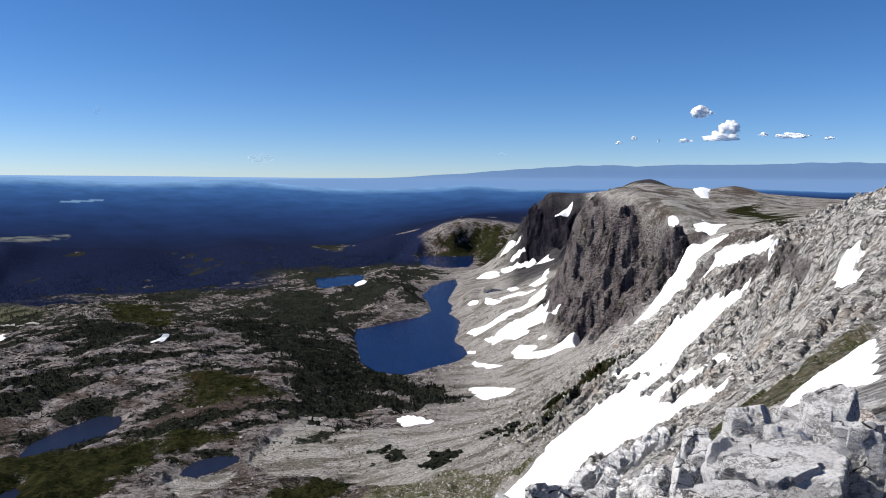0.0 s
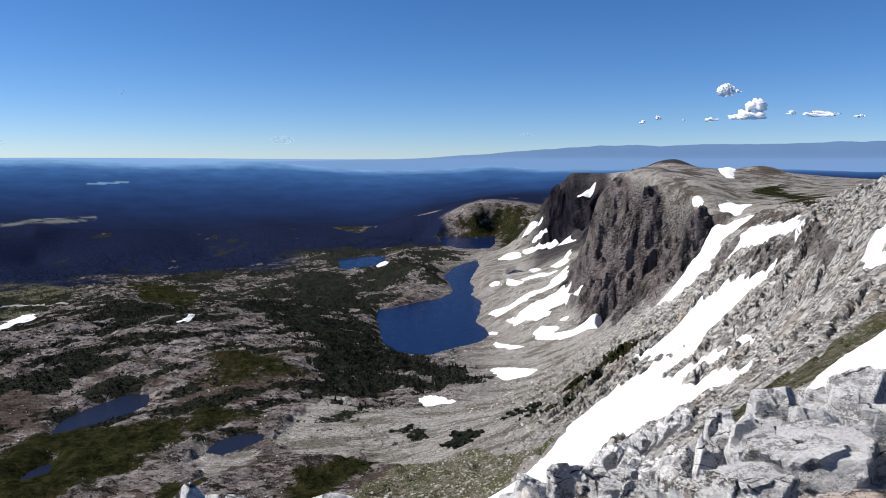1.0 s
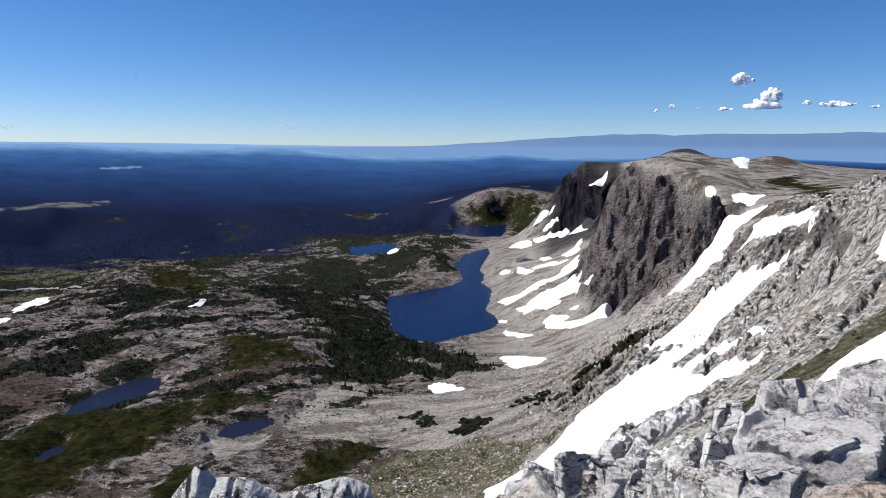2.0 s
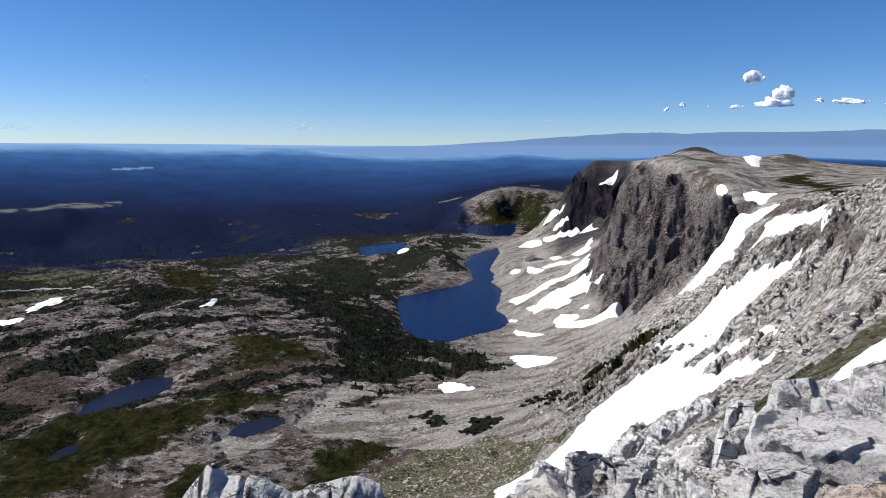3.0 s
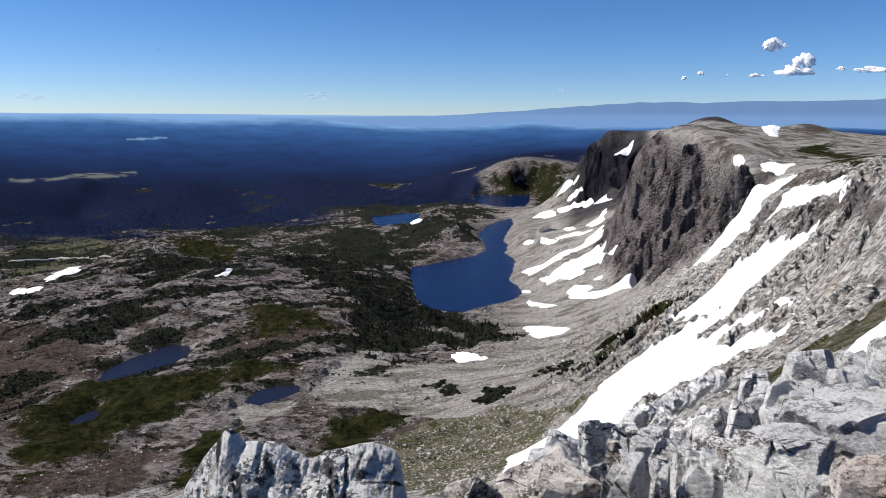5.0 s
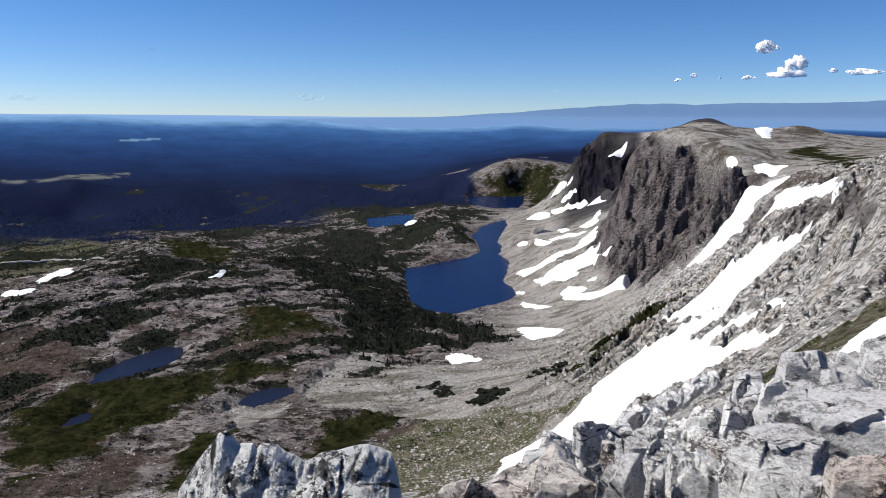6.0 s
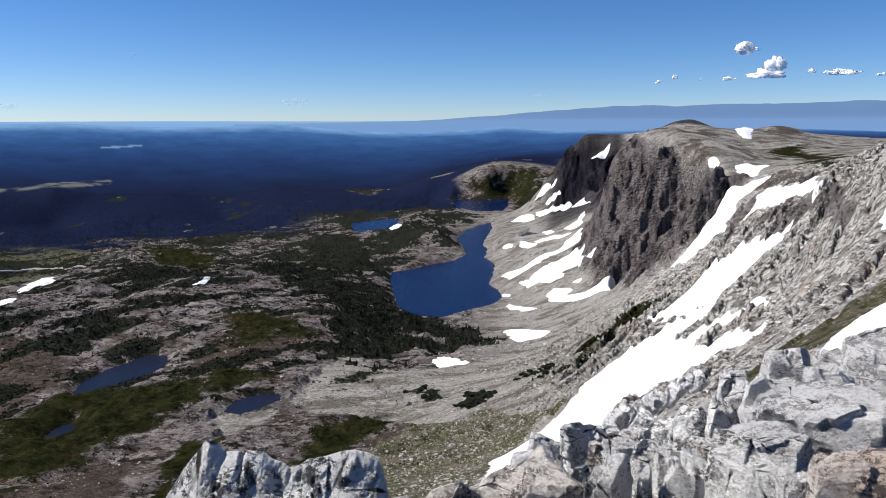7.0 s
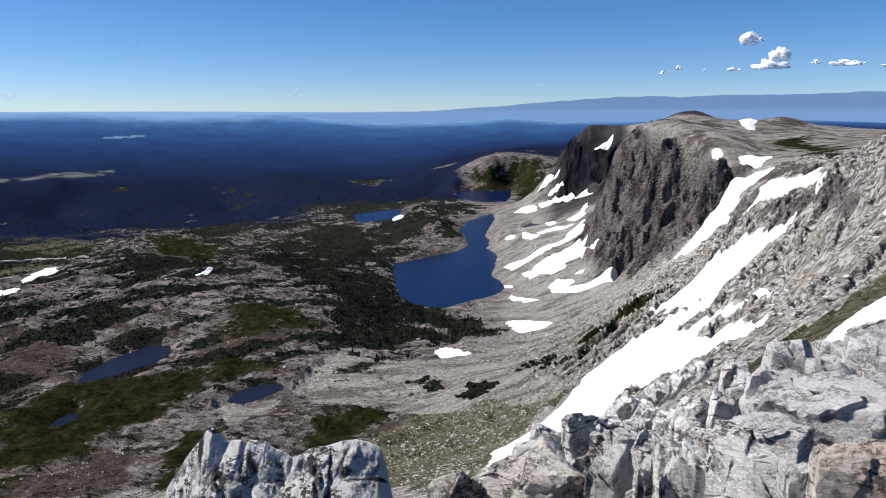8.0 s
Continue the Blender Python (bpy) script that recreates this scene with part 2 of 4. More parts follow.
def water_material(name, deep):
    m = Nodes(name)
    col = m.mix(m.noise(0.01, 3), deep, tuple(c * 1.4 for c in deep))
    m.bsdf.inputs["IOR"].default_value = 1.13
    return m.done(col, 0.15, m.noise(0.5, 5, 0.65), 0.6, 0.8, 0.5)


ROCK_MATS = [boulder_material("white_quartzite", (0.93, 0.92, 0.915), (0.60, 0.52, 0.47), 0.35, 0.9),
             boulder_material("grey_quartzite", (0.78, 0.77, 0.78), (0.58, 0.55, 0.53), 0.3, 0.65),
             boulder_material("rusty_quartzite", (0.82, 0.76, 0.72), (0.60, 0.42, 0.32), 0.6, 0.85),
             boulder_material("bleached_quartzite", (0.96, 0.955, 0.955), (0.80, 0.77, 0.76), 0.2, 0.95, 0.1)]
SCREE = scree_material()
NEEDLES = leaf_material("pine_needles", (0.004, 0.005, 0.005), (0.015, 0.017, 0.013))
BARK = plain_surface("bark", (0.06, 0.045, 0.035), (0.14, 0.11, 0.09), 3.0)
ROAD_MAT = plain_surface("pale_road", (0.26, 0.25, 0.24), (0.36, 0.34, 0.32), 0.1)
CLOUD = plain_surface("cloud", (0.93, 0.93, 0.94), (0.97, 0.97, 0.97), 0.02, 1.0)
cb = CLOUD.node_tree.nodes["Principled BSDF"]
cb.inputs["Subsurface Weight"].default_value, cb.inputs["Subsurface Scale"].default_value = 1.0, 60.0
cb.inputs["Subsurface Radius"].default_value = (1.0, 1.0, 1.0)
FAINT = plain_surface("faint_cloud", (0.93, 0.93, 0.94), (0.97, 0.97, 0.97), 0.02, 1.0)
FAINT.node_tree.nodes["Principled BSDF"].inputs["Alpha"].default_value = 0.05
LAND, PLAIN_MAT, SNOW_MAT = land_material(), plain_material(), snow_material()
LAKE, POND = water_material("lake_water", (0.002, 0.008, 0.036)), water_material("pond_water", (0.008, 0.011, 0.024))


def mesh_object(name, verts, faces, material, smooth_shade=True):
    me = bpy.data.meshes.new(name)
    verts, faces = np.asarray(verts, np.float32), np.asarray(faces, np.int32)
    me.vertices.add(len(verts))
    me.vertices.foreach_set("co", verts.ravel())
    k = faces.shape[1]
    me.loops.add(faces.size)
    me.loops.foreach_set("vertex_index", faces.ravel())
    me.polygons.add(len(faces))
    me.polygons.foreach_set("loop_start", np.arange(len(faces), dtype=np.int32) * k)
    me.polygons.foreach_set("use_smooth", np.full(len(faces), smooth_shade))
    me.update(calc_edges=True)
    me.materials.append(material)
    return new(name, me)


def set_mask(ob, name, values):
    ob.data.attributes.new(name, "FLOAT", "POINT").data.foreach_set("value", np.asarray(values, np.float32).ravel())



# ---- the lie of the land: (azimuth in degrees, distance, height) of its main points, seen from the summit ----
EYE = 1.65
BASIN = [(-1.8, 998, -280), (0.8, 1004, -280), (5.1, 1139, -280), (-4.4, 1370, -280), (3.5, 1955, -280), (1.7, 1486, -280),
    (3.1, 954, -277), (0.8, 849, -271), (-4, 771, -262), (-6.8, 892, -256), (-10.4, 1059, -248), (-7.8, 750, -248),
    (-3.1, 653, -242), (-16.1, 1190, -236), (-25.6, 1120, -238), (-31.3, 1017, -240), (-25.3, 772, -250),
    (-29.7, 643, -252), (-15.3, 634, -246), (-32.2, 517, -244), (-22.8, 463, -238), (-23.5, 906, -240), (-29, 854, -248),
    (-15.5, 830, -238), (-21, 666, -250), (-10.7, 677, -244)]
NORTH = [(-16.1, 1468, -275), (-30.6, 1537, -282), (-30.4, 2022, -300), (-23.5, 1543, -262), (-23.4, 1803, -290),
    (-12.1, 1805, -282), (-6.7, 1610, -275), (-7.3, 1868, -281), (-3.6, 2079, -281), (1.1, 2324, -281), (5.5, 2631, -281),
    (-2, 1990, -258), (-1.1, 1433, -270), (-2, 2326, -283), (-8.4, 2204, -290), (-17.2, 2751, -350), (-28.9, 2863, -350),
    (-10.2, 3263, -264), (-3.8, 3227, -270), (-0.6, 2721, -292), (3.2, 2740, -182.3), (5.3, 2760, -174.5),
    (7.3, 2770, -176.6), (2, 2700, -229.1), (7.1, 2560, -282.8), (-1.1, 2850, -242), (7.9, 3000, -148.9)]
CLIFF_FOOT = [(11.5, 1200, -213.5), (12.7, 1070, -217.9), (14.9, 990, -205.2), (18.3, 950, -163.4), (21, 920, -113.3),
    (23.2, 930, -71.5), (11.9, 1300, -192.4), (12.5, 1560, -175), (14.1, 1780, -129.5), (12.4, 1830, -142.6),
    (10.5, 1870, -155.6), (9.1, 1930, -179.6), (8.3, 1975, -198.3), (7.6, 2180, -231.6), (10, 1110, -232.9),
    (8.2, 1240, -231), (6.7, 1500, -231.7), (8.1, 1640, -226.1), (10.1, 1000, -251.1), (9.2, 950, -259)]
CLIFF_TOP = [(15.3, 1250, -25.5), (15.9, 1190, -22.3), (18.2, 1110, -33.6), (20.3, 1050, -43.6), (21.9, 1000, -56.3),
    (13.5, 1220, -79.1), (12.3, 1220, -155.9), (11.4, 1900, -56.2), (12.4, 1895, -57.3), (13.3, 1890, -54.1),
    (14.1, 1885, -48), (14.9, 1880, -42), (10.5, 1915, -87.8), (9.5, 1940, -125.5), (8.4, 2000, -170.7),
    (14.2, 1500, -143.6), (14.9, 1700, -73.8), (9.8, 2500, -244.5), (12.4, 2700, -156.9), (13.2, 2080, -50.2),
    (8, 2350, -258.9)]
PLATEAU = [(17.3, 1700, -22.2), (19.3, 2000, -5.6), (20.5, 2050, -16.2), (23.6, 1900, -15.8), (25.5, 1950, -14.7),
    (27.4, 1500, -36.6), (31.5, 1900, -42.3), (23.7, 1010, -59.8), (26, 1250, -50), (29.5, 1700, -47.8), (22.2, 1350, -44),
    (18.6, 1400, -26.1), (16.1, 1500, -19.5), (27.9, 800, -46.4), (31.6, 1300, -38.8), (26.1, 880, -52.1)]
FLANK = [(31.9, 360, -12.9), (29.7, 420, -27.2), (28.1, 500, -40.7), (26.6, 470, -60.4), (26.3, 600, -60.7), (24.8, 740, -70.9),
    (22.5, 830, -84.2), (24.2, 650, -86.4), (22.4, 680, -112.4), (20.5, 640, -127), (18.8, 790, -151.3),
    (14.6, 760, -196.5), (10.2, 720, -229), (17.2, 520, -139.9), (22, 430, -99), (24.4, 440, -81), (14.4, 470, -154.5),
    (10.4, 400, -161.2), (4.2, 370, -183.1), (-1.7, 440, -212.4), (-4.1, 560, -240.6), (3.2, 560, -219.8),
    (5.6, 660, -235.2), (6.9, 880, -266)]
SHOULDER = [(30.3, 270, -44.5), (32.2, 300, -27.8), (32.5, 220, -32), (26.8, 340, -66), (26.8, 270, -65.3), (23.3, 260, -76.1),
    (19.3, 270, -93.6), (14.6, 300, -119.8), (12.3, 270, -117.1), (8.1, 260, -126), (16.8, 190, -76.9), (23.5, 130, -42.9),
    (27.2, 100, -27.7), (30.8, 70, -17.4), (33, 75, -15.8)]
SUMMIT = [(26.3, 13, -2.7), (33, 14, -2.3), (19.6, 20, -7), (13.3, 26, -10.4), (8.6, 24, -10.1), (3.3, 17, -7.9),
    (31.5, 7, -1.1), (19.8, 8, -2.4), (10.7, 9, -3.5), (34.4, 4.5, -0.5), (0, 3, -0.42), (-10, 3.3, -0.24),
    (-22, 3.3, -0.27), (0, 6, -4.5), (0, 12, -9), (0, 40, -26), (0, 120, -70), (0, 250, -135), (-20, 6, -4.5),
    (-20, 15, -12), (-20, 60, -42), (-20, 200, -120), (-20, 400, -205), (10, 100, -52), (-35, 400, -215)]
AROUND = [(-60, 500, -245), (-60, 1200, -290), (-60, 2600, -330), (-60, 40, -30), (45, 8, -0.5), (45, 60, -3), (45, 300, 2),
    (45, 900, -25), (45, 2000, -35), (80, 10, 0.5), (80, 200, -4), (80, 1000, -40), (130, 10, 0), (130, 300, -60),
    (130, 2000, -300), (180, 5, 0), (180, 100, -35), (180, 1000, -250), (-130, 8, -2), (-130, 200, -110),
    (-130, 1500, -300), (-90, 10, -3), (-90, 200, -120), (-90, 1500, -290), (45, 3, -0.2), (0, 1.5, 0), (180, 1.5, 0)]
PLAIN = [(-36.9, 2700, -266.2), (-28.7, 3000, -261.2), (-21.2, 2950, -295.2), (-12.8, 3050, -271.7), (-36.7, 3400, -205.5),
    (-28.6, 3400, -225.1), (-21.1, 3400, -239.3), (-12.8, 3400, -250.3), (-3.8, 3400, -256.1), (3, 3450, -178.3),
    (-31.8, 4100, -125.6), (-16.9, 4100, -141.7), (0.7, 4100, -148.1), (-37.7, 4900, -4.3), (-28.3, 4900, 5),
    (-12.6, 4900, 1.7), (5.2, 4900, -17.2), (18.1, 4900, -30.7), (32.7, 4900, -39.8), (8.8, 4000, -142.8),
    (22.1, 3600, -55.2), (32.8, 3200, -67.2)]

LANDFORMS = BASIN + NORTH + CLIFF_FOOT + CLIFF_TOP + PLATEAU + FLANK + SHOULDER + SUMMIT + AROUND + PLAIN


def hash_grid(ix, iy, seed):
    n = (ix.astype(np.int64) * 374761393 + iy.astype(np.int64) * 668265263 + seed * 1442695041) & 0x7FFFFFFF
    n = ((n ^ (n >> 13)) * 1274126177) & 0x7FFFFFFF
    return ((n ^ (n >> 16)) & 0xFFFF) / 65535.0


def value_noise(x, y, seed=0):
    """Smooth noise from 0 to 1, one cell a unit."""
    ix, iy = np.floor(x), np.floor(y)
    fx, fy = x - ix, y - iy
    fx, fy = fx * fx * (3 - 2 * fx), fy * fy * (3 - 2 * fy)
    a, b = hash_grid(ix, iy, seed), hash_grid(ix + 1, iy, seed)
    c, d = hash_grid(ix, iy + 1, seed), hash_grid(ix + 1, iy + 1, seed)
    return (a + (b - a) * fx) * (1 - fy) + (c + (d - c) * fx) * fy


def fbm(x, y, size, octaves=5, seed=0, gain=0.5, ridged=False):
    """Fractal noise from about -1 to 1, its largest forms `size` metres across."""
    total, amp, norm = 0.0, 1.0, 0.0
    ca, sa = math.cos(0.6), math.sin(0.6)
    for k in range(octaves):
        n = value_noise(x / size, y / size, seed + k * 17) * 2 - 1
        total = total + amp * ((1 - 2 * np.abs(n)) if ridged else n)
        norm += amp
        x, y = ca * x - sa * y + 31.7, sa * x + ca * y - 11.3
        size, amp = size / 2.03, amp * gain
    return total / norm


def spread(az, d):
    return np.stack([np.sin(az), np.cos(az), 0.5 * np.log(np.maximum(d, 1.2))], -1)


_pts = np.array(LANDFORMS, float)
_at = spread(np.radians(_pts[:, 0]), _pts[:, 1])
_gap = np.linalg.norm(_at[:, None] - _at[None], axis=-1)
_n = len(_pts)
_m = np.zeros((_n + 1, _n + 1))
_m[:_n, :_n] = np.sqrt(_gap ** 2 + 0.008 ** 2)
_m[:_n, _n] = _m[_n, :_n] = 1
_w = np.linalg.solve(_m, np.append((_pts[:, 2] - EYE) / _pts[:, 1], 0))


def base_height(x, y):
    """The broad land through the main points."""
    x, y = np.asarray(x, float), np.asarray(y, float)
    d = np.hypot(x, y)
    q = spread(np.arctan2(x, y), d)
    s = np.full(x.shape, _w[_n])
    for k in range(_n):
        s += _w[k] * np.sqrt(((q - _at[k]) ** 2).sum(-1) + 0.008 ** 2)
    return EYE + s * np.maximum(d, 1.2)


def smooth(a, b, v):
    t = np.clip((v - a) / (b - a), 0, 1)
    return t * t * (3 - 2 * t)


def inside(poly, x, y):
    """Signed distance to an outline: below zero inside."""
    p = np.asarray(poly, float)
    best, odd = np.full(np.shape(x), 1e9), np.zeros(np.shape(x), bool)
    for (ax, ay), (bx, by) in zip(p, np.roll(p, -1, 0)):
        ex, ey = bx - ax, by - ay
        t = np.clip(((x - ax) * ex + (y - ay) * ey) / (ex * ex + ey * ey + 1e-9), 0, 1)
        best = np.minimum(best, np.hypot(x - ax - t * ex, y - ay - t * ey))
        if abs(by - ay) > 1e-9:
            odd ^= ((ay > y) != (by > y)) & (x < ex * (y - ay) / (by - ay) + ax)
    return np.where(odd, -best, best)


LAKES = {}
LAKES["lake_near"] = (-280, [(-96, 1355), (-79, 1339), (-44, 1377), (-5, 1423), (28, 1448), (54, 1512), (50, 1628), (39, 1726), (70, 1877),
    (105, 1962), (144, 2031), (143, 1918), (118, 1780), (99, 1643), (110, 1568), (94, 1486), (111, 1412), (99, 1313),
    (85, 1226), (98, 1192), (102, 1135), (86, 1090), (58, 1062), (40, 1045), (13, 1013), (-7, 992), (-32, 1004),
    (-55, 1045), (-70, 1090), (-81, 1175), (-92, 1263)])
LAKES["lake_middle"] = (-281, [(-261, 2038), (-207, 2075), (-160, 2113), (-123, 2113), (-125, 1992), (-148, 1843), (-188, 1805), (-229, 1863)])
LAKES["lake_far"] = (-281, [(44, 2619), (100, 2699), (183, 2658), (262, 2699), (231, 2437), (207, 2324), (141, 2308), (59, 2355)])
LAKES["tarn"] = (-243, [(176, 1546), (202, 1604), (225, 1579), (208, 1499), (183, 1492)])
LAKES["pond_long"] = (-250, [(-353, 644), (-354, 675), (-340, 721), (-323, 749), (-301, 749), (-291, 721), (-297, 686), (-314, 664), (-332, 638),
    (-342, 630)])
LAKES["pond_small"] = (-252, [(-326, 545), (-328, 561), (-319, 576), (-310, 566), (-309, 550), (-317, 542)])
LAKES["pond_shallow"] = (-246, [(-189, 584), (-186, 610), (-169, 624), (-147, 624), (-146, 610), (-160, 588), (-173, 576)])
SNOW = []
SNOW.append([(211, 422), (212, 458), (219, 514), (208, 525), (189, 518), (168, 503), (154, 498), (152, 462), (152, 427),
    (162, 406), (169, 404), (181, 412), (196, 417), (200, 406)])
SNOW.append([(161, 398), (155, 411), (149, 433), (138, 441), (122, 449), (101, 433), (77, 396), (70, 379), (49, 359), (26, 361),
    (15, 221), (25, 217), (44, 238), (57, 266), (55, 223), (76, 291), (81, 282), (85, 264), (89, 255), (97, 259),
    (102, 242), (98, 212), (118, 242), (121, 240), (124, 251), (121, 258), (123, 282), (121, 300), (120, 315), (124, 338),
    (131, 330), (138, 323), (142, 306), (144, 298), (147, 313), (145, 328), (142, 339), (137, 355), (128, 357), (133, 383),
    (141, 386), (149, 381)])
SNOW.append([(258, 778), (270, 776), (297, 800), (322, 828), (338, 842), (345, 850), (356, 838), (367, 826), (368, 794), (348, 766), (332, 754), (318, 743), (307, 736), (296, 713), (292, 728), (283, 698), (279, 712), (267, 706), (253, 703), (254, 747)])
SNOW.append([(345, 653), (327, 653), (338, 727), (319, 699), (301, 678), (286, 671), (290, 659), (307, 669), (303, 651),
    (278, 600), (281, 577), (262, 512), (227, 421), (294, 555)])
SNOW.append([(170, 256), (161, 249), (152, 241), (144, 225), (147, 219), (152, 226), (155, 236), (162, 242)])
SNOW.append([(265, 1988), (298, 1948), (319, 1895), (315, 1919), (293, 1994), (269, 1997)])
SNOW.append([(284, 1921), (308, 1868), (321, 1861), (317, 1870), (295, 1925)])
SNOW.append([(288, 1845), (327, 1805), (347, 1798), (337, 1822), (305, 1845), (285, 1884)])
SNOW.append([(321, 1754), (360, 1757), (361, 1689), (339, 1714)])
SNOW.append([(260, 1925), (278, 1908), (297, 1835), (275, 1838), (261, 1896)])
SNOW.append([(189, 1938), (223, 1962), (250, 1928), (251, 1874), (221, 1876)])
SNOW.append([(121, 1480), (144, 1465), (158, 1430), (137, 1448)])
SNOW.append([(160, 1429), (166, 1456), (183, 1399), (194, 1373), (173, 1364)])
SNOW.append([(189, 1402), (231, 1418), (264, 1380), (253, 1371), (221, 1388), (192, 1386)])
SNOW.append([(223, 1583), (243, 1571), (237, 1445), (217, 1441)])
SNOW.append([(252, 1455), (288, 1483), (322, 1574), (310, 1501), (279, 1407), (260, 1423)])
SNOW.append([(102, 1232), (119, 1252), (140, 1219), (166, 1228), (214, 1276), (245, 1336), (280, 1381), (260, 1286), (244, 1275), (209, 1246), (172, 1201), (144, 1209), (120, 1212)])
SNOW.append([(126, 1171), (151, 1147), (159, 1174), (175, 1185), (211, 1201), (250, 1249), (236, 1126), (238, 1078), (233, 1076), (223, 1114), (205, 1109), (187, 1080), (169, 1081), (161, 1117), (143, 1116), (133, 1150)])
SNOW.append([(196, 1050), (209, 1058), (221, 1054), (210, 1041)])
SNOW.append([(160, 1049), (175, 1062), (185, 1040), (200, 1024), (189, 1015), (209, 994), (226, 998), (250, 997), (238, 964), (212, 969), (189, 974), (168, 991), (160, 1019)])
SNOW.append([(96, 1052), (106, 1066), (124, 1027), (141, 1001), (121, 1006), (107, 1025)])
SNOW.append([(98, 1147), (109, 1145), (116, 1106), (106, 1107)])
SNOW.append([(78, 899), (92, 917), (124, 899), (139, 853), (125, 833), (102, 836), (86, 854)])
SNOW.append([(-11, 741), (-3, 766), (19, 745), (28, 723), (10, 708), (-5, 716)])
SNOW.append([(-132, 1794), (-130, 2013), (-100, 1812), (-118, 1785)])
SNOW.append([(-636, 1035), (-660, 1111), (-673, 1210), (-624, 1110), (-608, 1024), (-612, 1003)])
SNOW.append([(-619, 932), (-640, 966), (-616, 954), (-591, 956), (-584, 930)])
SNOW.append([(-360, 996), (-351, 1023), (-346, 1077), (-344, 1019), (-355, 997)])
SNOW.append([(627, 1519), (1421, 3354), (674, 1537), (618, 1415), (601, 1422)])
SNOW.append([(366, 976), (376, 975), (375, 951), (369, 944), (365, 960)])
SNOW.append([(386, 934), (411, 956), (430, 934), (409, 907), (377, 857), (386, 906)])
SNOW.append([(378, 1848), (402, 1856), (440, 1849), (434, 1840), (403, 1846)])
SNOW.append([(38, 68), (43, 75), (70, 108), (84, 120), (17, 24), (18, 28), (18, 28), (15, 24)])
GRASS = []
GRASS.append([(-369, 549), (-365, 593), (-343, 629), (-293, 637), (-244, 652), (-198, 663), (-163, 657), (-163, 636), (-200, 617),
    (-220, 582), (-247, 540), (-264, 508), (-272, 467), (-269, 414), (-294, 419)])
GRASS.append([(-202, 452), (-201, 491), (-198, 519), (-159, 509), (-164, 497), (-177, 463), (-163, 386), (-168, 374)])
GRASS.append([(-107, 439), (-96, 498), (-75, 536), (-49, 554), (-38, 524), (-60, 485), (-74, 444), (-87, 413)])
GRASS.append([(97, 532), (142, 617), (185, 646), (195, 557), (185, 553), (157, 565), (121, 542), (94, 493)])
GRASS.append([(-263, 826), (-245, 860), (-184, 838), (-152, 814), (-182, 769), (-221, 748)])
GRASS.append([(-648, 1491), (-582, 1578), (-452, 1446), (-367, 1112), (-476, 1204)])
GRASS.append([(561, 1230), (658, 1309), (514, 906), (382, 691), (471, 933)])
GRASS.append([(-483, 3279), (-381, 3311), (-242, 3211), (-261, 2850), (-397, 3013)])
GRASS.append([(-1635, 2750), (-1541, 2908), (-1415, 3038), (-1383, 2987), (-1447, 2812), (-1572, 2716), (-1726, 2650),
    (-1757, 2701)])
GRASS.append([(109, 2686), (144, 2731), (253, 2742), (420, 2766), (286, 1972), (244, 2629), (136, 2563)])
TUNDRA = []
TUNDRA.append([(-1224, 1855), (-1196, 2161), (-851, 1626), (-676, 1372), (-720, 1288), (-724, 1221), (-722, 1078)])
TUNDRA.append([(35, 86), (43, 97), (69, 142), (71, 128), (87, 136), (96, 138), (85, 122), (71, 109), (44, 76), (40, 73), (46, 89), (42, 87), (36, 76), (33, 72)])
TUNDRA.append([(-25, 344), (-9, 417), (22, 382), (17, 266), (5, 167), (-8, 199)])
TUNDRA.append([(28, 423), (51, 443), (74, 405), (68, 388), (49, 393), (30, 403)])
TUNDRA.append([(-60, 420), (-20, 520), (40, 480), (60, 400), (30, 330), (10, 240), (-20, 260), (-50, 340)])
HEATH = []
HEATH.append([(-560, 800), (-440, 760), (-360, 680), (-370, 600), (-400, 500), (-480, 540), (-580, 660)])
HEATH.append([(-264, 691), (-243, 803), (-179, 815), (-136, 760), (-174, 683), (-212, 655)])
HEATH.append([(-491, 728), (-391, 700), (-350, 642), (-402, 587)])
HEATH.append([(-330, 474), (-259, 434), (-250, 497), (-210, 463), (-196, 385), (-282, 400)])
HEATH.append([(339, 819), (393, 815), (356, 642), (339, 648), (336, 730)])
HEATH.append([(-61, 494), (-28, 518), (-2, 445), (-15, 403), (-45, 417)])
HEATH.append([(354, 1106), (372, 1122), (532, 1516), (557, 1485), (560, 1417), (391, 1088)])
HEATH.append([(684, 1546), (1929, 4255), (2053, 4233), (860, 1662), (711, 1463)])
HEATH.append([(75, 2610), (101, 2763), (189, 2756), (411, 2776), (277, 1967), (245, 2631)])
WOOD = []
WOOD.append([(-362, 1462), (-325, 1790), (-200, 1714), (-101, 1308), (-80, 1034), (-27, 969), (13, 950), (78, 884), (53, 830),
    (24, 790), (-16, 794), (-54, 774), (-92, 766), (-115, 794), (-154, 916), (-221, 1021), (-290, 1128)])
WOOD.append([(-29, 604), (-23, 622), (3, 586), (27, 562), (40, 546), (21, 526), (8, 561), (-12, 575), (-24, 585)])
WOOD.append([(68, 577), (87, 588), (86, 537), (69, 528)])
WOOD.append([(-526, 1100), (-546, 1277), (-461, 1244), (-347, 1106), (-374, 1028), (-445, 1015)])
WOOD.append([(-556, 855), (-520, 868), (-506, 939), (-492, 869), (-502, 812), (-523, 802)])
WOOD.append([(-463, 767), (-428, 798), (-339, 776), (-306, 741), (-356, 729), (-415, 725)])
WOOD.append([(-343, 629), (-329, 634), (-290, 655), (-291, 645), (-313, 622), (-330, 615)])
WOOD.append([(100, 505), (128, 556), (160, 592), (181, 617), (171, 565), (145, 534), (118, 511)])
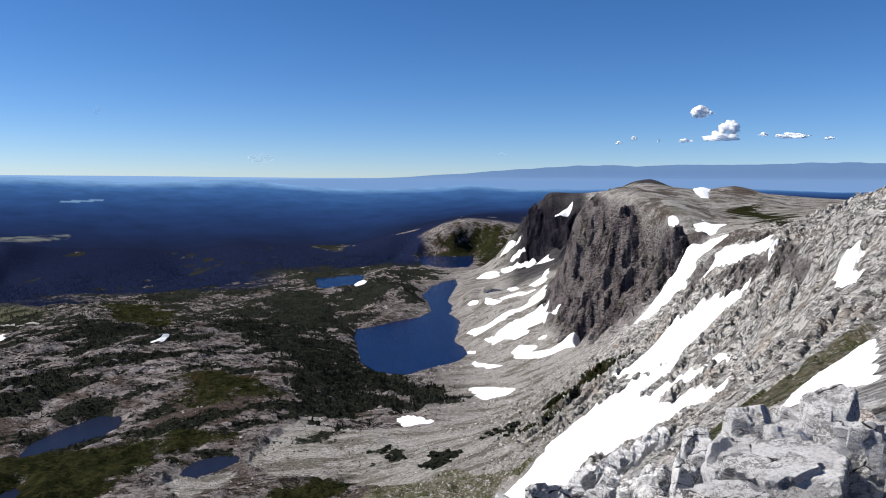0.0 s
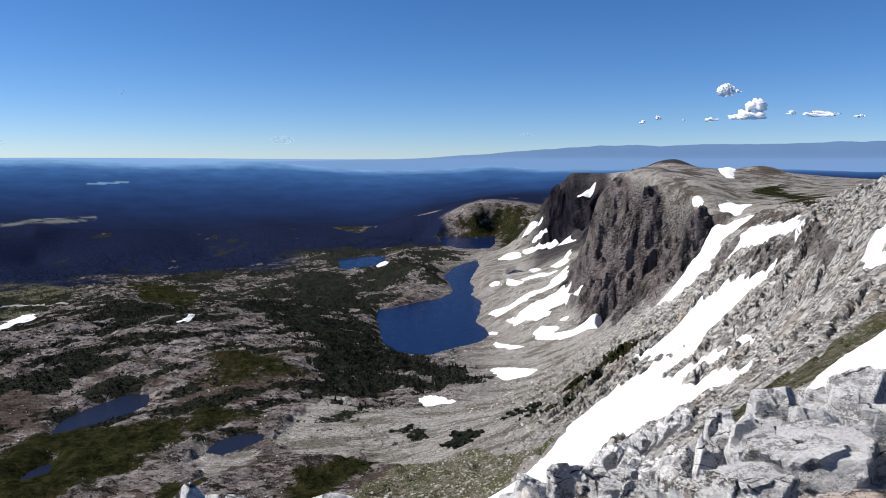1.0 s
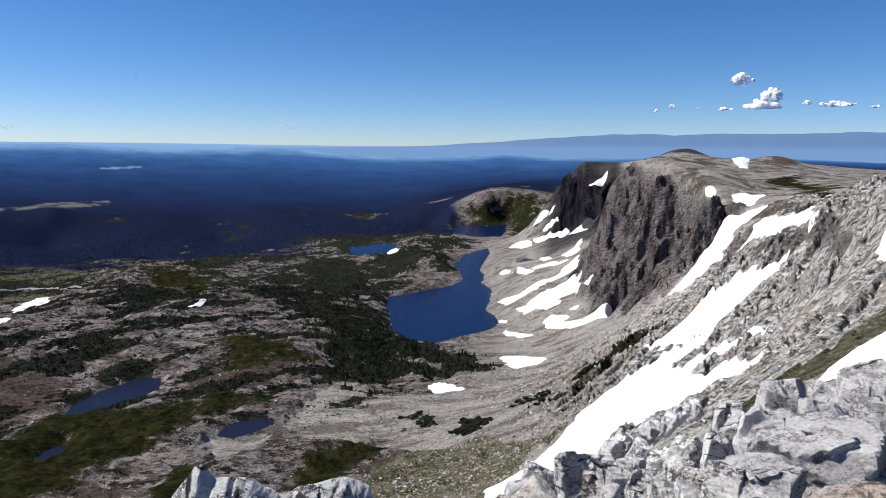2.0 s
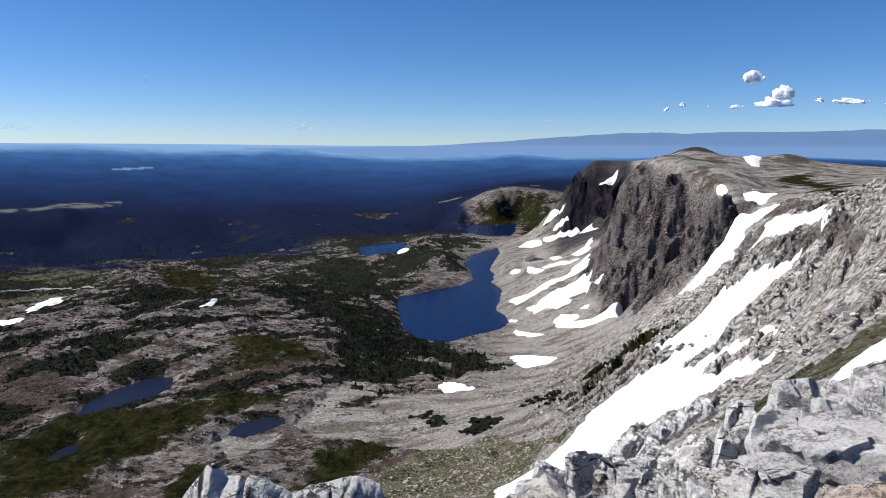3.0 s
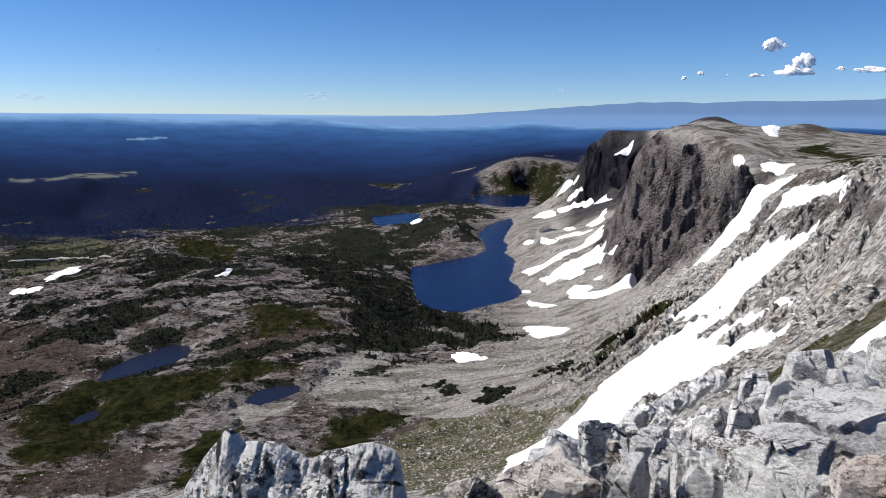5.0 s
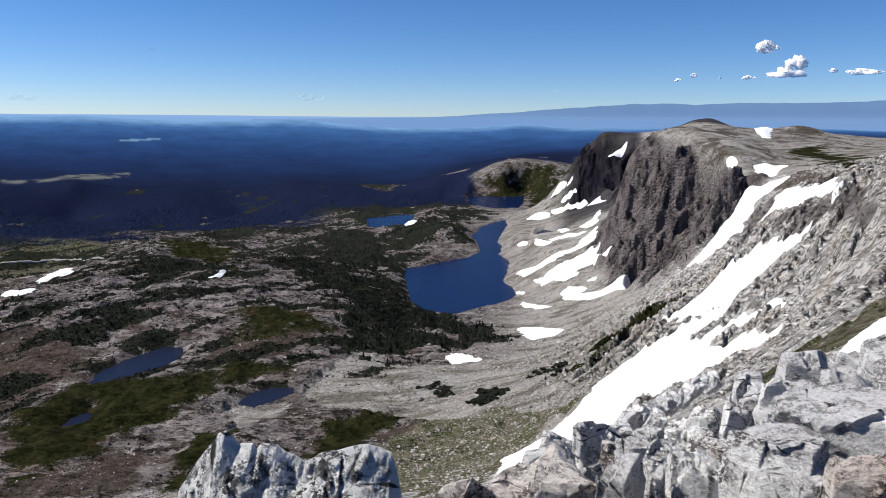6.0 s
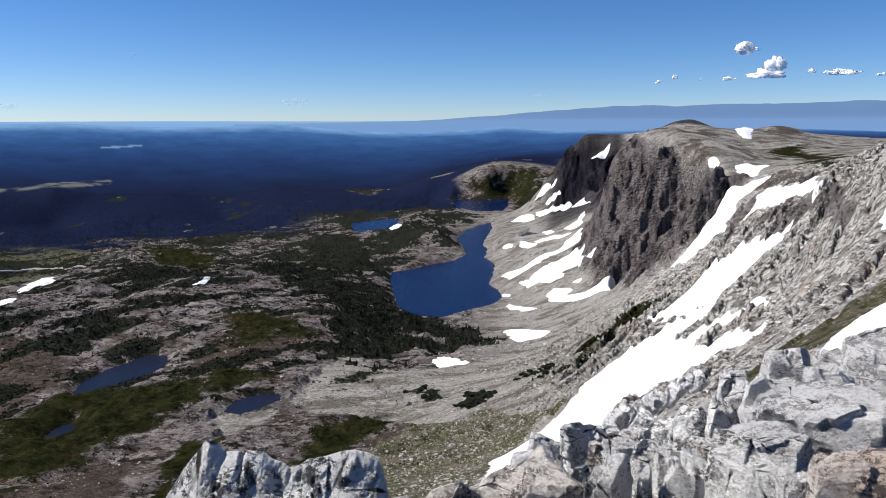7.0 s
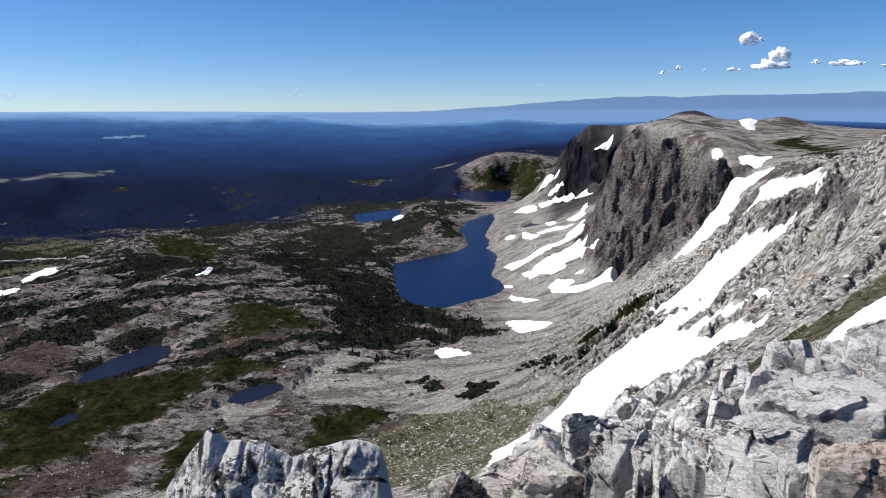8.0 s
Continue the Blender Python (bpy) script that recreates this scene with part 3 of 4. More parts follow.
WOOD.append([(-233, 621), (-206, 637), (-163, 636), (-166, 625), (-189, 615), (-213, 606)])
WOOD.append([(-170, 1563), (-122, 1793), (-38, 1964), (37, 1760), (20, 1572), (-57, 1592), (-100, 1465)])
WOOD.append([(-105, 2039), (29, 2237), (136, 2215), (93, 2057), (25, 1896), (-66, 1854)])
WOOD.append([(-344, 2200), (-280, 2416), (-132, 2557), (32, 2525), (30, 2306), (-112, 2163), (-252, 2174)])
FAN = []
FAN.append([(-136, 607), (-125, 666), (-101, 739), (-48, 682), (9, 696), (60, 743), (112, 761), (52, 532), (7, 484), (-37, 515),
    (-104, 545)])
FAN.append([(-204, 579), (-200, 617), (-167, 572), (-148, 574), (-156, 530), (-175, 519)])
MESA = []
MESA.append([(-1635, 2750), (-1541, 2908), (-1415, 3038), (-1383, 2987), (-1447, 2812), (-1572, 2716), (-1726, 2650),
    (-1757, 2701)])
DARK = []
DARK.append([(273, 672), (295, 708), (320, 726), (336, 727), (317, 696), (295, 671), (282, 662), (266, 646)])
DARK.append([(260, 589), (269, 575), (254, 512), (225, 418), (191, 344), (206, 402), (216, 455)])
DARK.append([(225, 421), (228, 411), (175, 296), (165, 284), (170, 310)])
DARK.append([(66, 247), (77, 255), (70, 218), (55, 178), (42, 152)])
FAR_LAKE = [(-1790, 3761), (-1731, 3849), (-1641, 3934), (-1628, 3902), (-1705, 3789), (-1772, 3735)]
ROAD = [(-889, 1286), (-841, 1311), (-796, 1345), (-738, 1341), (-677, 1329)]
# blocks of the summit, ledge by ledge: x, y, height of the top, width, height, tint, turn
FRONT_BLOCKS = [
    (2.35, 3.48, -0.10, 0.55, 0.36, 2, 8), (2.31, 3.98, -0.34, 0.14, 0.16, 2, -20), (2.27, 4.11, -0.46, 0.23, 0.22, 1, 10),
    (2.09, 4.43, -0.49, 0.50, 0.48, 0, -8), (1.78, 4.78, -0.75, 0.56, 0.45, 0, 12), (1.31, 5.14, -0.94, 0.33, 0.48, 1, -6),
    (0.74, 5.25, -1.08, 0.89, 0.45, 2, 4), (0.12, 5.00, -1.05, 0.50, 0.32, 2, 15), (2.64, 5.17, -0.79, 0.80, 0.24, 1, -5),
    (1.48, 4.77, -0.82, 0.13, 0.17, 0, 20), (1.23, 5.77, -1.30, 0.21, 0.24, 1, 5)]
MIDDLE_BLOCKS = [
    (3.45, 5.63, -0.70, 1.29, 0.55, 1, 6), (3.79, 7.27, -1.15, 0.83, 0.60, 1, 14), (4.06, 6.89, -0.84, 0.52, 0.49, 1, -4),
    (4.07, 5.94, -0.49, 0.60, 0.51, 1, 10), (5.19, 7.95, -0.77, 0.68, 0.59, 1, -12), (2.24, 6.84, -1.61, 0.47, 0.30, 0, 18),
    (2.77, 7.08, -1.63, 0.58, 0.35, 0, -15), (2.07, 7.52, -1.91, 0.39, 0.28, 1, 22), (2.65, 6.37, -1.36, 0.33, 0.21, 2, -10),
    (2.92, 6.14, -1.20, 0.42, 0.25, 0, 9), (1.95, 8.17, -2.25, 0.32, 0.27, 2, 0)]
BACK_BLOCKS = [
    (6.28, 11.95, -2.26, 1.01, 0.72, 1, 5), (7.62, 12.92, -2.67, 0.75, 0.45, 1, -14), (4.92, 10.95, -2.44, 0.57, 1.12, 1, 8),
    (4.47, 10.49, -2.67, 0.45, 0.71, 0, -12), (4.36, 11.40, -3.19, 0.70, 0.65, 0, 20), (3.12, 10.55, -3.12, 0.54, 0.42, 1, -18),
    (2.05, 9.38, -2.51, 0.66, 0.58, 1, 10), (1.64, 10.27, -3.13, 0.55, 0.43, 1, -9), (1.19, 9.32, -2.97, 0.47, 0.23, 1, 14),
    (4.13, 12.33, -3.79, 0.57, 0.47, 0, 5), (5.59, 11.29, -2.57, 0.52, 0.50, 0, -16), (2.57, 10.08, -2.90, 0.40, 0.30, 0, 12)]
RIM_BLOCKS = [
    (10.16, 38.69, -14.26, 0.92, 1.79, 1, -28), (11.38, 40.43, -15.09, 0.83, 1.28, 1, -30), (12.48, 42.19, -15.44, 0.82, 1.33, 1, -24),
    (15.03, 47.69, -17.15, 0.89, 1.15, 1, -30), (16.80, 51.32, -18.22, 1.04, 1.28, 1, -26), (19.60, 56.71, -19.90, 0.96, 1.42, 1, -30),
    (22.41, 62.08, -21.28, 0.94, 1.43, 1, -28), (10.40, 34.47, -12.99, 0.65, 0.94, 0, -20), (26.34, 69.15, -23.28, 1.46, 1.53, 1, -30)]
# the crest of the white outcrop before the summit: x, height
CREST = [(-1.35, -0.21), (-1.31, -0.09), (-1.22, 0.05), (-1.16, 0.13), (-1.11, 0.20), (-1.08, 0.21), (-1.05, 0.18), (-1.02, 0.14), (-0.95, 0.15), (-0.93, 0.12), (-0.91, 0.15), (-0.84, 0.14), (-0.79, 0.10), (-0.74, 0.08),
         (-0.71, 0.06), (-0.67, 0.08), (-0.62, 0.11), (-0.54, 0.12), (-0.48, 0.14), (-0.41, 0.15), (-0.34, 0.13), (-0.30, 0.11), (-0.28, 0.04), (-0.23, -0.21)]


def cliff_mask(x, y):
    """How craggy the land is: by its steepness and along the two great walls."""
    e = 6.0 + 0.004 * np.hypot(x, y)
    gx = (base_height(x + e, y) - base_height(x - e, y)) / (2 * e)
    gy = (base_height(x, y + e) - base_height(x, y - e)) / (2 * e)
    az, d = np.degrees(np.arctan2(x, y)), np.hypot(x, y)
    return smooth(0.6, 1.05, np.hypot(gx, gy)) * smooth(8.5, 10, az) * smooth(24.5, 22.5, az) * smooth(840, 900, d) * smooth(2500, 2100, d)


def cover(outlines, x, y, soft):
    """1 inside the outlines, fading to 0 over soft metres past their edge."""
    best = np.zeros(x.shape)
    for o in outlines:
        p = np.array(o, float)
        w = soft * (0.02 * np.hypot(*p.mean(0)))
        k = (x > p[:, 0].min() - w) & (x < p[:, 0].max() + w) & (y > p[:, 1].min() - w) & (y < p[:, 1].max() + w)
        best[k] = np.maximum(best[k], smooth(w, -w, inside(p, x[k], y[k])))
    return best


def zones(x, y):
    """How far a place belongs to the ice-worn basin hills, and to the blocky flank of the ridge."""
    az, d = np.degrees(np.arctan2(x, y)), np.hypot(x, y)
    basin = smooth(9, -2, az) * smooth(-75, -50, az) * smooth(330, 480, d) * smooth(2900, 2600, d)
    basin = basin * (1 - smooth(0.3, 0.7, cover(FAN, x, y, 2.0) + 0.8 * fbm(x, y, 50, 5, 18, 0.65)))
    flank = smooth(4, 14, az) * smooth(80, 50, az) * smooth(40, 110, d) * smooth(1000, 600, d)
    return basin, flank


# dark knolls on the far plateau: x, y, height, breadth
PYRAMID = (338, 872, 32, 44)
MOUNDS = [(661, 1888, 16, 55), (612, 1900, 6, 30), (825, 1745, 11, 65), (-30, 1660, 30, 70), (-75, 1560, 10, 45), (20, 1560, 7, 40)]


def height(x, y, craggy=None, broad=None):
    """The land with its roughness and the lake basins."""
    d = np.hypot(x, y)
    z = base_height(x, y) if broad is None else broad.copy()
    c = cliff_mask(x, y) if craggy is None else craggy
    near = smooth(20, 150, d)
    c = c * (1 - 0.95 * cover(SNOW, x, y, 0.5))
    basin, flank = zones(x, y)
    flank = flank * (1 - 0.9 * cover(SNOW, x, y, 0.9))
    z = z + near * (fbm(x, y, 130, 6, 3, 0.5) * 3.0 + fbm(x, y, 34, 5, 9, 0.6, True) * 0.9)
    # ice-worn humps with steps on their lee side
    u, v = 0.8 * x + 0.6 * y, 0.8 * y - 0.6 * x
    hump = fbm(u * 0.55, v, 105, 6, 51, 0.52, True)
    z = z + basin * (hump * 12.0 + np.abs(fbm(u * 0.4, v, 34, 5, 57, 0.62)) * 9.0 + fbm(u * 0.5, v, 13, 4, 58, 0.62, True) * 2.6)
    # tilted beds that stand out of the flank like broken steps
    p, q = 0.74 * x + 0.67 * y, 0.67 * x - 0.74 * y
    bend = q + fbm(x, y, 60, 4, 61, 0.55) * 14 + fbm(x, y, 14, 3, 62, 0.6) * 3.0
    teeth = 0.0
    for size, share, seed in ((23.0, 0.8, 63), (10.5, 0.7, 64), (5.0, 0.42, 65)):
        f = bend / size + 0.6 * value_noise(p / (size * 3.0), q / (size * 3.0), seed)
        cell = np.floor(f)
        lift = hash_grid(cell, np.floor(p / (size * 2.6) + hash_grid(cell, cell * 0, seed) * 7), seed + 5)
        teeth = teeth + share * (smooth(0, 0.62, f - cell) * smooth(1.0, 0.80, f - cell) - 0.5) * (0.25 + 1.1 * lift)
    z = z + flank * teeth * 5.2 * smooth(30, 260, d) * np.clip(d / 330, 0.8, 1.7)
    # gullies and ribs of the great walls, which run down to the basin
    across = 0.28 * x - 0.96 * y + 0.06 * z + fbm(x, y, 60, 3, 25) * 8
    down = z * 0.22 + 0.15 * (x + 0.3 * y)
    c = c * (1 - 0.45 * smooth(-50, -25, z))
    z = z + near * c * ((fbm(across, down, 80, 2, 21, 0.45, True) - 0.6) * 44 + (fbm(across, down * 1.2, 27, 3, 27, 0.6, True) - 0.45) * 30
                        + fbm(across * 1.1, down * 2.2 + 0.3 * z, 8, 3, 29, 0.6, True) * 5.5)
    # ledges of the beds that cross the walls
    t = z / 11 + fbm(x, y, 40, 4, 30, 0.6) * 1.2
    shelf = np.floor(t) + smooth(0.35, 1.0, t - np.floor(t))
    z = z + near * c * 0.4 * 11 * (shelf - t + 0.3)
    far = smooth(2500, 3000, d)
    z = z + far * fbm(x, y, 420, 4, 90, 0.5) * 5 * smooth(4900, 4200, d)
    for mx, my, tall, wide in MOUNDS:
        z = z + tall * np.exp(-(((x - mx) / wide) ** 2 + ((y - my) / wide) ** 2))
    px, py, tall, wide = PYRAMID
    r = np.hypot(x - px, y - py) / wide
    z = z + tall * np.maximum(0, 1 - r) * (1 + 0.25 * fbm(x, y, 14, 4, 73, 0.6, True)) + smooth(1.3, 0.8, r) * fbm(x, y, 9, 4, 74, 0.6, True) * 2.5
    # clefts between the boulders of the summit
    az = np.degrees(np.arctan2(x, y))
    z = z - 0.9 * smooth(3.6, 5, d) * smooth(22, 14, d) * smooth(0, 6, az) * smooth(60, 45, az)
    for level, outline in LAKES.values():
        p = np.array(outline)
        lo, hi = p.min(0) - 90, p.max(0) + 90
        k = (x > lo[0]) & (x < hi[0]) & (y > lo[1]) & (y < hi[1])
        if k.any():
            s = inside(outline, x[k], y[k]) + fbm(x[k], y[k], 18, 3, 40) * 3
            shore = np.maximum(np.minimum(z[k], level + 0.3 + s * 0.55), level + 0.2 + np.minimum(s, 30) * 0.04)
            zz = np.where(s < 0, level - 1 + s * 0.05, shore)
            w = smooth(80, 25, s)
            z[k] = zz * w + z[k] * (1 - w)
    return z


# ---- ground: one sheet round the summit, finest where the view goes ----
AZ = np.radians(np.concatenate([np.arange(-180, -36, 3.0), np.arange(-36, 38, 0.095), np.arange(38, 179, 3.0), [180.0]]))
RAD = np.concatenate([[0.0], np.geomspace(0.03, 60, 80)[:-1], np.geomspace(60, 400, 150)[:-1], np.geomspace(400, 900, 120)[:-1],
                      np.arange(900, 1300, 2.0), np.geomspace(1300, 1780, 52)[:-1], np.arange(1780, 1960, 3.5),
                      np.geomspace(1960, 3100, 66)[:-1], np.geomspace(3100, 4930, 50)])
RIM = int(np.searchsorted(RAD, 3090))
GX, GY = np.sin(AZ)[None] * RAD[:, None], np.cos(AZ)[None] * RAD[:, None]
BROAD = base_height(GX, GY)
_dr = np.gradient(BROAD, axis=0) / np.gradient(RAD)[:, None]
_da = np.gradient(BROAD, axis=1) / (np.gradient(AZ)[None] * np.maximum(RAD, 0.01)[:, None])
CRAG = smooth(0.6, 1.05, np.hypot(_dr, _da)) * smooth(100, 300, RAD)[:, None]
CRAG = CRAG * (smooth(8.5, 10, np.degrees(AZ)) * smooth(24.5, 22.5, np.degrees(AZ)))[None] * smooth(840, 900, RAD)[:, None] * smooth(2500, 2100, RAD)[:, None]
GZ = height(GX, GY, CRAG, BROAD)
COLS = len(AZ)


def sheet_faces(r0, r1):
    a = (np.arange(r0, r1)[:, None] * COLS + np.arange(COLS - 1)[None]).ravel()
    return np.stack([a, a + COLS, a + COLS + 1, a + 1], -1)


def sheet_part(name, r0, r1, material):
    f = sheet_faces(r0, r1) - r0 * COLS
    k = slice(r0, r1 + 1)
    v = np.stack([GX[k], GY[k], GZ[k]], -1).reshape(-1, 3)
    return mesh_object(name, v, f, material)


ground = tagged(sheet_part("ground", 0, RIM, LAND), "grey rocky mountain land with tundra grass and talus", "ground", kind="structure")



def wooded(x, y):
    """How thickly trees and dwarf pines stand."""
    az, d = np.degrees(np.arctan2(x, y)), np.hypot(x, y)
    w = cover(WOOD, x, y, 1.6)
    w = smooth(0.2, 0.5, w * 0.72 + fbm(x, y, 34, 5, 34, 0.7) * 1.3) * smooth(0.02, 0.25, w)
    clump = smooth(-0.02, 0.13, fbm((0.8 * x + 0.6 * y) * 0.4, 0.8 * y - 0.6 * x, 30, 5, 33, 0.65))
    bands = clump * smooth(2, -6, az) * smooth(560, 720, d) * 0.85
    north = smooth(1250, 1500, d) * smooth(2, -8, az) * (0.45 + 0.55 * smooth(-0.15, 0.2, fbm(x, y, 150, 4, 35)))
    north = np.maximum(north, smooth(2150, 2400, d) * (smooth(2.2, 1.2, az) + 0.45 * smooth(2500, 2580, d) * smooth(9, 8, az) * smooth(-0.25, 0.1, fbm(x, y, 48, 4, 31, 0.6))) * smooth(-0.3, 0.1, fbm(x, y, 160, 4, 36)))
    w = np.maximum(w, np.maximum(bands, north))
    return w * (1 - cover(GRASS[:-1], x, y, 0.4) * 0.85)


gx, gy = GX[:RIM + 1], GY[:RIM + 1]
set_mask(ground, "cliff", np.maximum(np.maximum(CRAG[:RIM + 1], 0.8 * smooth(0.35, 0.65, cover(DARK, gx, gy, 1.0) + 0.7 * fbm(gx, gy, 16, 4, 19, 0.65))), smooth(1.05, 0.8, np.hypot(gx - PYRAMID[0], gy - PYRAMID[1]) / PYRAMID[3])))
set_mask(ground, "grass", cover(GRASS, gx, gy, 2.2))
set_mask(ground, "tundra", cover(TUNDRA, gx, gy, 1.6))
_top = smooth(14, 17, np.degrees(np.arctan2(gx, gy))) * smooth(880, 1000, np.hypot(gx, gy)) * (1 - CRAG[:RIM + 1])
_dark = smooth(0.2, 0.5, np.maximum.reduce([np.exp(-(((gx - a) / w) ** 2 + ((gy - c) / w) ** 2)) for a, c, h, w in MOUNDS[:2]]))
set_mask(ground, "heath", np.maximum(_top * 0.48 * (1 - _dark), np.maximum(cover(HEATH, gx, gy, 1.5),
         zones(gx, gy)[0] * smooth(0.0, 0.35, fbm(gx, gy, 120, 4, 44)) * 0.5)))
_d, _az = np.hypot(gx, gy), np.degrees(np.arctan2(gx, gy))
_loose = np.maximum(smooth(-8, 2, _az) * smooth(17, 12, _az) * smooth(300, 420, _d + 40 * fbm(gx, gy, 60, 4, 81)), _top)
set_mask(ground, "talus", np.maximum(_loose, smooth(0.3, 0.7, cover(FAN, gx, gy, 2.0) + 0.5 * fbm(gx, gy, 50, 4, 18))))
set_mask(ground, "wood", wooded(gx, gy))
_d, _az = np.hypot(gx, gy), np.degrees(np.arctan2(gx, gy))
# talus under the farther wall darkened like the shadow lying on it
_talus_shade = 0.85 * smooth(7.2, 9.5, _az) * smooth(15, 14, _az) * smooth(1480, 1640, _d + 90 * fbm(gx, gy, 80, 4, 71)) * smooth(2250, 2100, _d)
set_mask(ground, "wall_shade_knolls", np.maximum(np.maximum(_talus_shade, _dark * 0.9), CRAG[:RIM + 1] * smooth(1450, 1600, _d)))
set_mask(ground, "basin", np.maximum(zones(gx, gy)[0], 0.9 * smooth(2150, 2300, _d) * smooth(10, 8.5, _az)))
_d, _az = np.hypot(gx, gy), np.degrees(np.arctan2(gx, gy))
# extent of the haze tint over the far woods
_hazy = np.maximum(smooth(1750, 2000, _d + 420 * fbm(gx, gy, 260, 5, 47, 0.6)) * smooth(-9, -13, _az), smooth(2280, 2420, _d + 120 * fbm(gx, gy, 90, 4, 38)) * smooth(2.4, 1.2, _az + 1.6 * fbm(gx, gy, 120, 4, 39)))
_hazy = np.maximum(_hazy, smooth(2830, 2900, _d) * smooth(12, 9, _az))
set_mask(ground, "hazy_wood", _hazy * (1 - cover(GRASS, gx, gy, 0.3) * 0.8) * smooth(0.5, 0.42, fbm(gx, gy, 70, 4, 37)))
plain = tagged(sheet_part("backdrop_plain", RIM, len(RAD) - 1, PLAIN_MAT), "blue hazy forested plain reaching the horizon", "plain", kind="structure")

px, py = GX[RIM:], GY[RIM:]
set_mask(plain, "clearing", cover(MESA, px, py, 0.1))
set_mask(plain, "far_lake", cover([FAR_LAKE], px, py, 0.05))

# ---- water ----
for key, (level, outline) in LAKES.items():
    p = np.array(outline, float)
    mid = p.mean(0)
    out = [mid + (q - mid) * (1 + 14 / max(1, np.hypot(*(q - mid)))) for q in p]
    bm = bmesh.new()
    bm.faces.new([bm.verts.new((a, b, level)) for a, b in out])
    bmesh.ops.triangulate(bm, faces=bm.faces[:])
    bmesh.ops.recalc_face_normals(bm, faces=bm.faces[:])
    if sum(f.normal.z for f in bm.faces) < 0:
        bmesh.ops.reverse_faces(bm, faces=bm.faces[:])
    me = bpy.data.meshes.new(key)
    bm.to_mesh(me)
    me.materials.append(LAKE if "lake" in key else POND)
    tagged(new("water_" + key, me), "still deep blue mountain lake" if "lake" in key else "small dark blue tarn in the rocks",
           "lake" if "lake" in key else "pond", kind="structure")

# ---- snowfields, each lying on the slope ----
GRID_FACES = sheet_faces(0, len(RAD) - 1)
FLAT = np.stack([GX, GY, GZ], -1).reshape(-1, 3)
for outline in SNOW:
    p = np.array(outline, float)
    lo, hi = p.min(0) - 8, p.max(0) + 8
    near = np.nonzero((FLAT[:, 0] > lo[0]) & (FLAT[:, 0] < hi[0]) & (FLAT[:, 1] > lo[1]) & (FLAT[:, 1] < hi[1]))[0]
    d = float(np.hypot(*p.mean(0)))
    s = np.full(len(FLAT), 99.0)
    ring = np.roll(p, -1, 0)
    thin = abs((p[:, 0] * ring[:, 1] - p[:, 1] * ring[:, 0]).sum()) / np.hypot(*(ring - p).T).sum()
    wob = min(0.012 * d, 0.5 * thin)
    s[near] = inside(p, FLAT[near, 0], FLAT[near, 1]) + fbm(FLAT[near, 0], FLAT[near, 1], 0.035 * d, 6, 77, 0.62) * wob
    s[near] += fbm(FLAT[near, 0] * 0.5 + FLAT[near, 1] * 0.2, FLAT[near, 1], 0.012 * d, 4, 78, 0.65) * min(0.006 * d, 0.45 * thin)
    keep = GRID_FACES[(s[GRID_FACES] < 0.002 * d).any(1)]
    used, idx = np.unique(keep, return_inverse=True)
    if not len(used):
        continue
    v = FLAT[used].copy()
    v[:, 2] += np.clip(-s[used] * 0.35, -0.003 * d, 0.0022 * d)
    tagged(mesh_object("snowfield", v, idx.reshape(keep.shape), SNOW_MAT), "long white snow couloir running down the rocky ridge flank" if np.ptp(p, axis=0).max() > 120 and d < 950 else
           "white streak of old snow on talus below the cliffs" if np.ptp(p, axis=0).max() > 70 else "small white patch of old summer snow on grey rock",
           "snow", "snow patches")

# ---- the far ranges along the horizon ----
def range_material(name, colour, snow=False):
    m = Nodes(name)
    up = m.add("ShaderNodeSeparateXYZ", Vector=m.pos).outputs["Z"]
    # blue haze put into the range's colour and glow, paler towards the foot
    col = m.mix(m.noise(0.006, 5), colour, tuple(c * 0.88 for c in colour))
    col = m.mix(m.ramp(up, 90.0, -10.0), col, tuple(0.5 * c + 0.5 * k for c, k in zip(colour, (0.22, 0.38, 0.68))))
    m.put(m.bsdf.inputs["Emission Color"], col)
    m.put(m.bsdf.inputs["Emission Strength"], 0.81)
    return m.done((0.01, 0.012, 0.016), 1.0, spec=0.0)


def far_range(label, az0, az1, dist, foot, top, size, seed, colour):
    """A long mountain range: a ridge with a sloping front and back."""
    n = 260
    az = np.radians(np.linspace(az0, az1, n))
    edge = smooth(0, 0.5, np.linspace(0, 1, n)) ** 0.8
    h = top * (0.78 + 0.22 * fbm(np.linspace(0, 40, n) * 10, np.zeros(n) + seed * 7.3, size, 5, seed, 0.55)) * edge
    rows = []
    for k, (back, part) in enumerate(((-60, 0.0), (-20, 0.62), (0, 1.0), (25, 0.6), (40, 0.0))):
        d = dist + back * 0.5
        wob = fbm(np.degrees(az) * 20, np.zeros(n) + k * 9, 30, 3, seed + 5) * 0.06 * (part > 0)
        rows.append(np.stack([np.sin(az) * d, np.cos(az) * d, foot + (h - foot) * (part + wob * (part < 1)) * 1.0], -1))
    v = np.concatenate(rows)
    a = (np.arange(4)[:, None] * n + np.arange(n - 1)[None]).ravel()
    f = np.stack([a, a + 1, a + n + 1, a + n], -1)
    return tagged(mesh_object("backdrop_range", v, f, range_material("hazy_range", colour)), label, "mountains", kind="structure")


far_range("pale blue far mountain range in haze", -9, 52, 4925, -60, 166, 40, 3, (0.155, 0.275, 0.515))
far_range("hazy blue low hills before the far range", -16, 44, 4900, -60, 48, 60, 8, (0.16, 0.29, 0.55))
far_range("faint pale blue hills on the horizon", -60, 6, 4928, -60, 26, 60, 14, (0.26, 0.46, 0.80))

# ---- clouds ----
ICO = {}


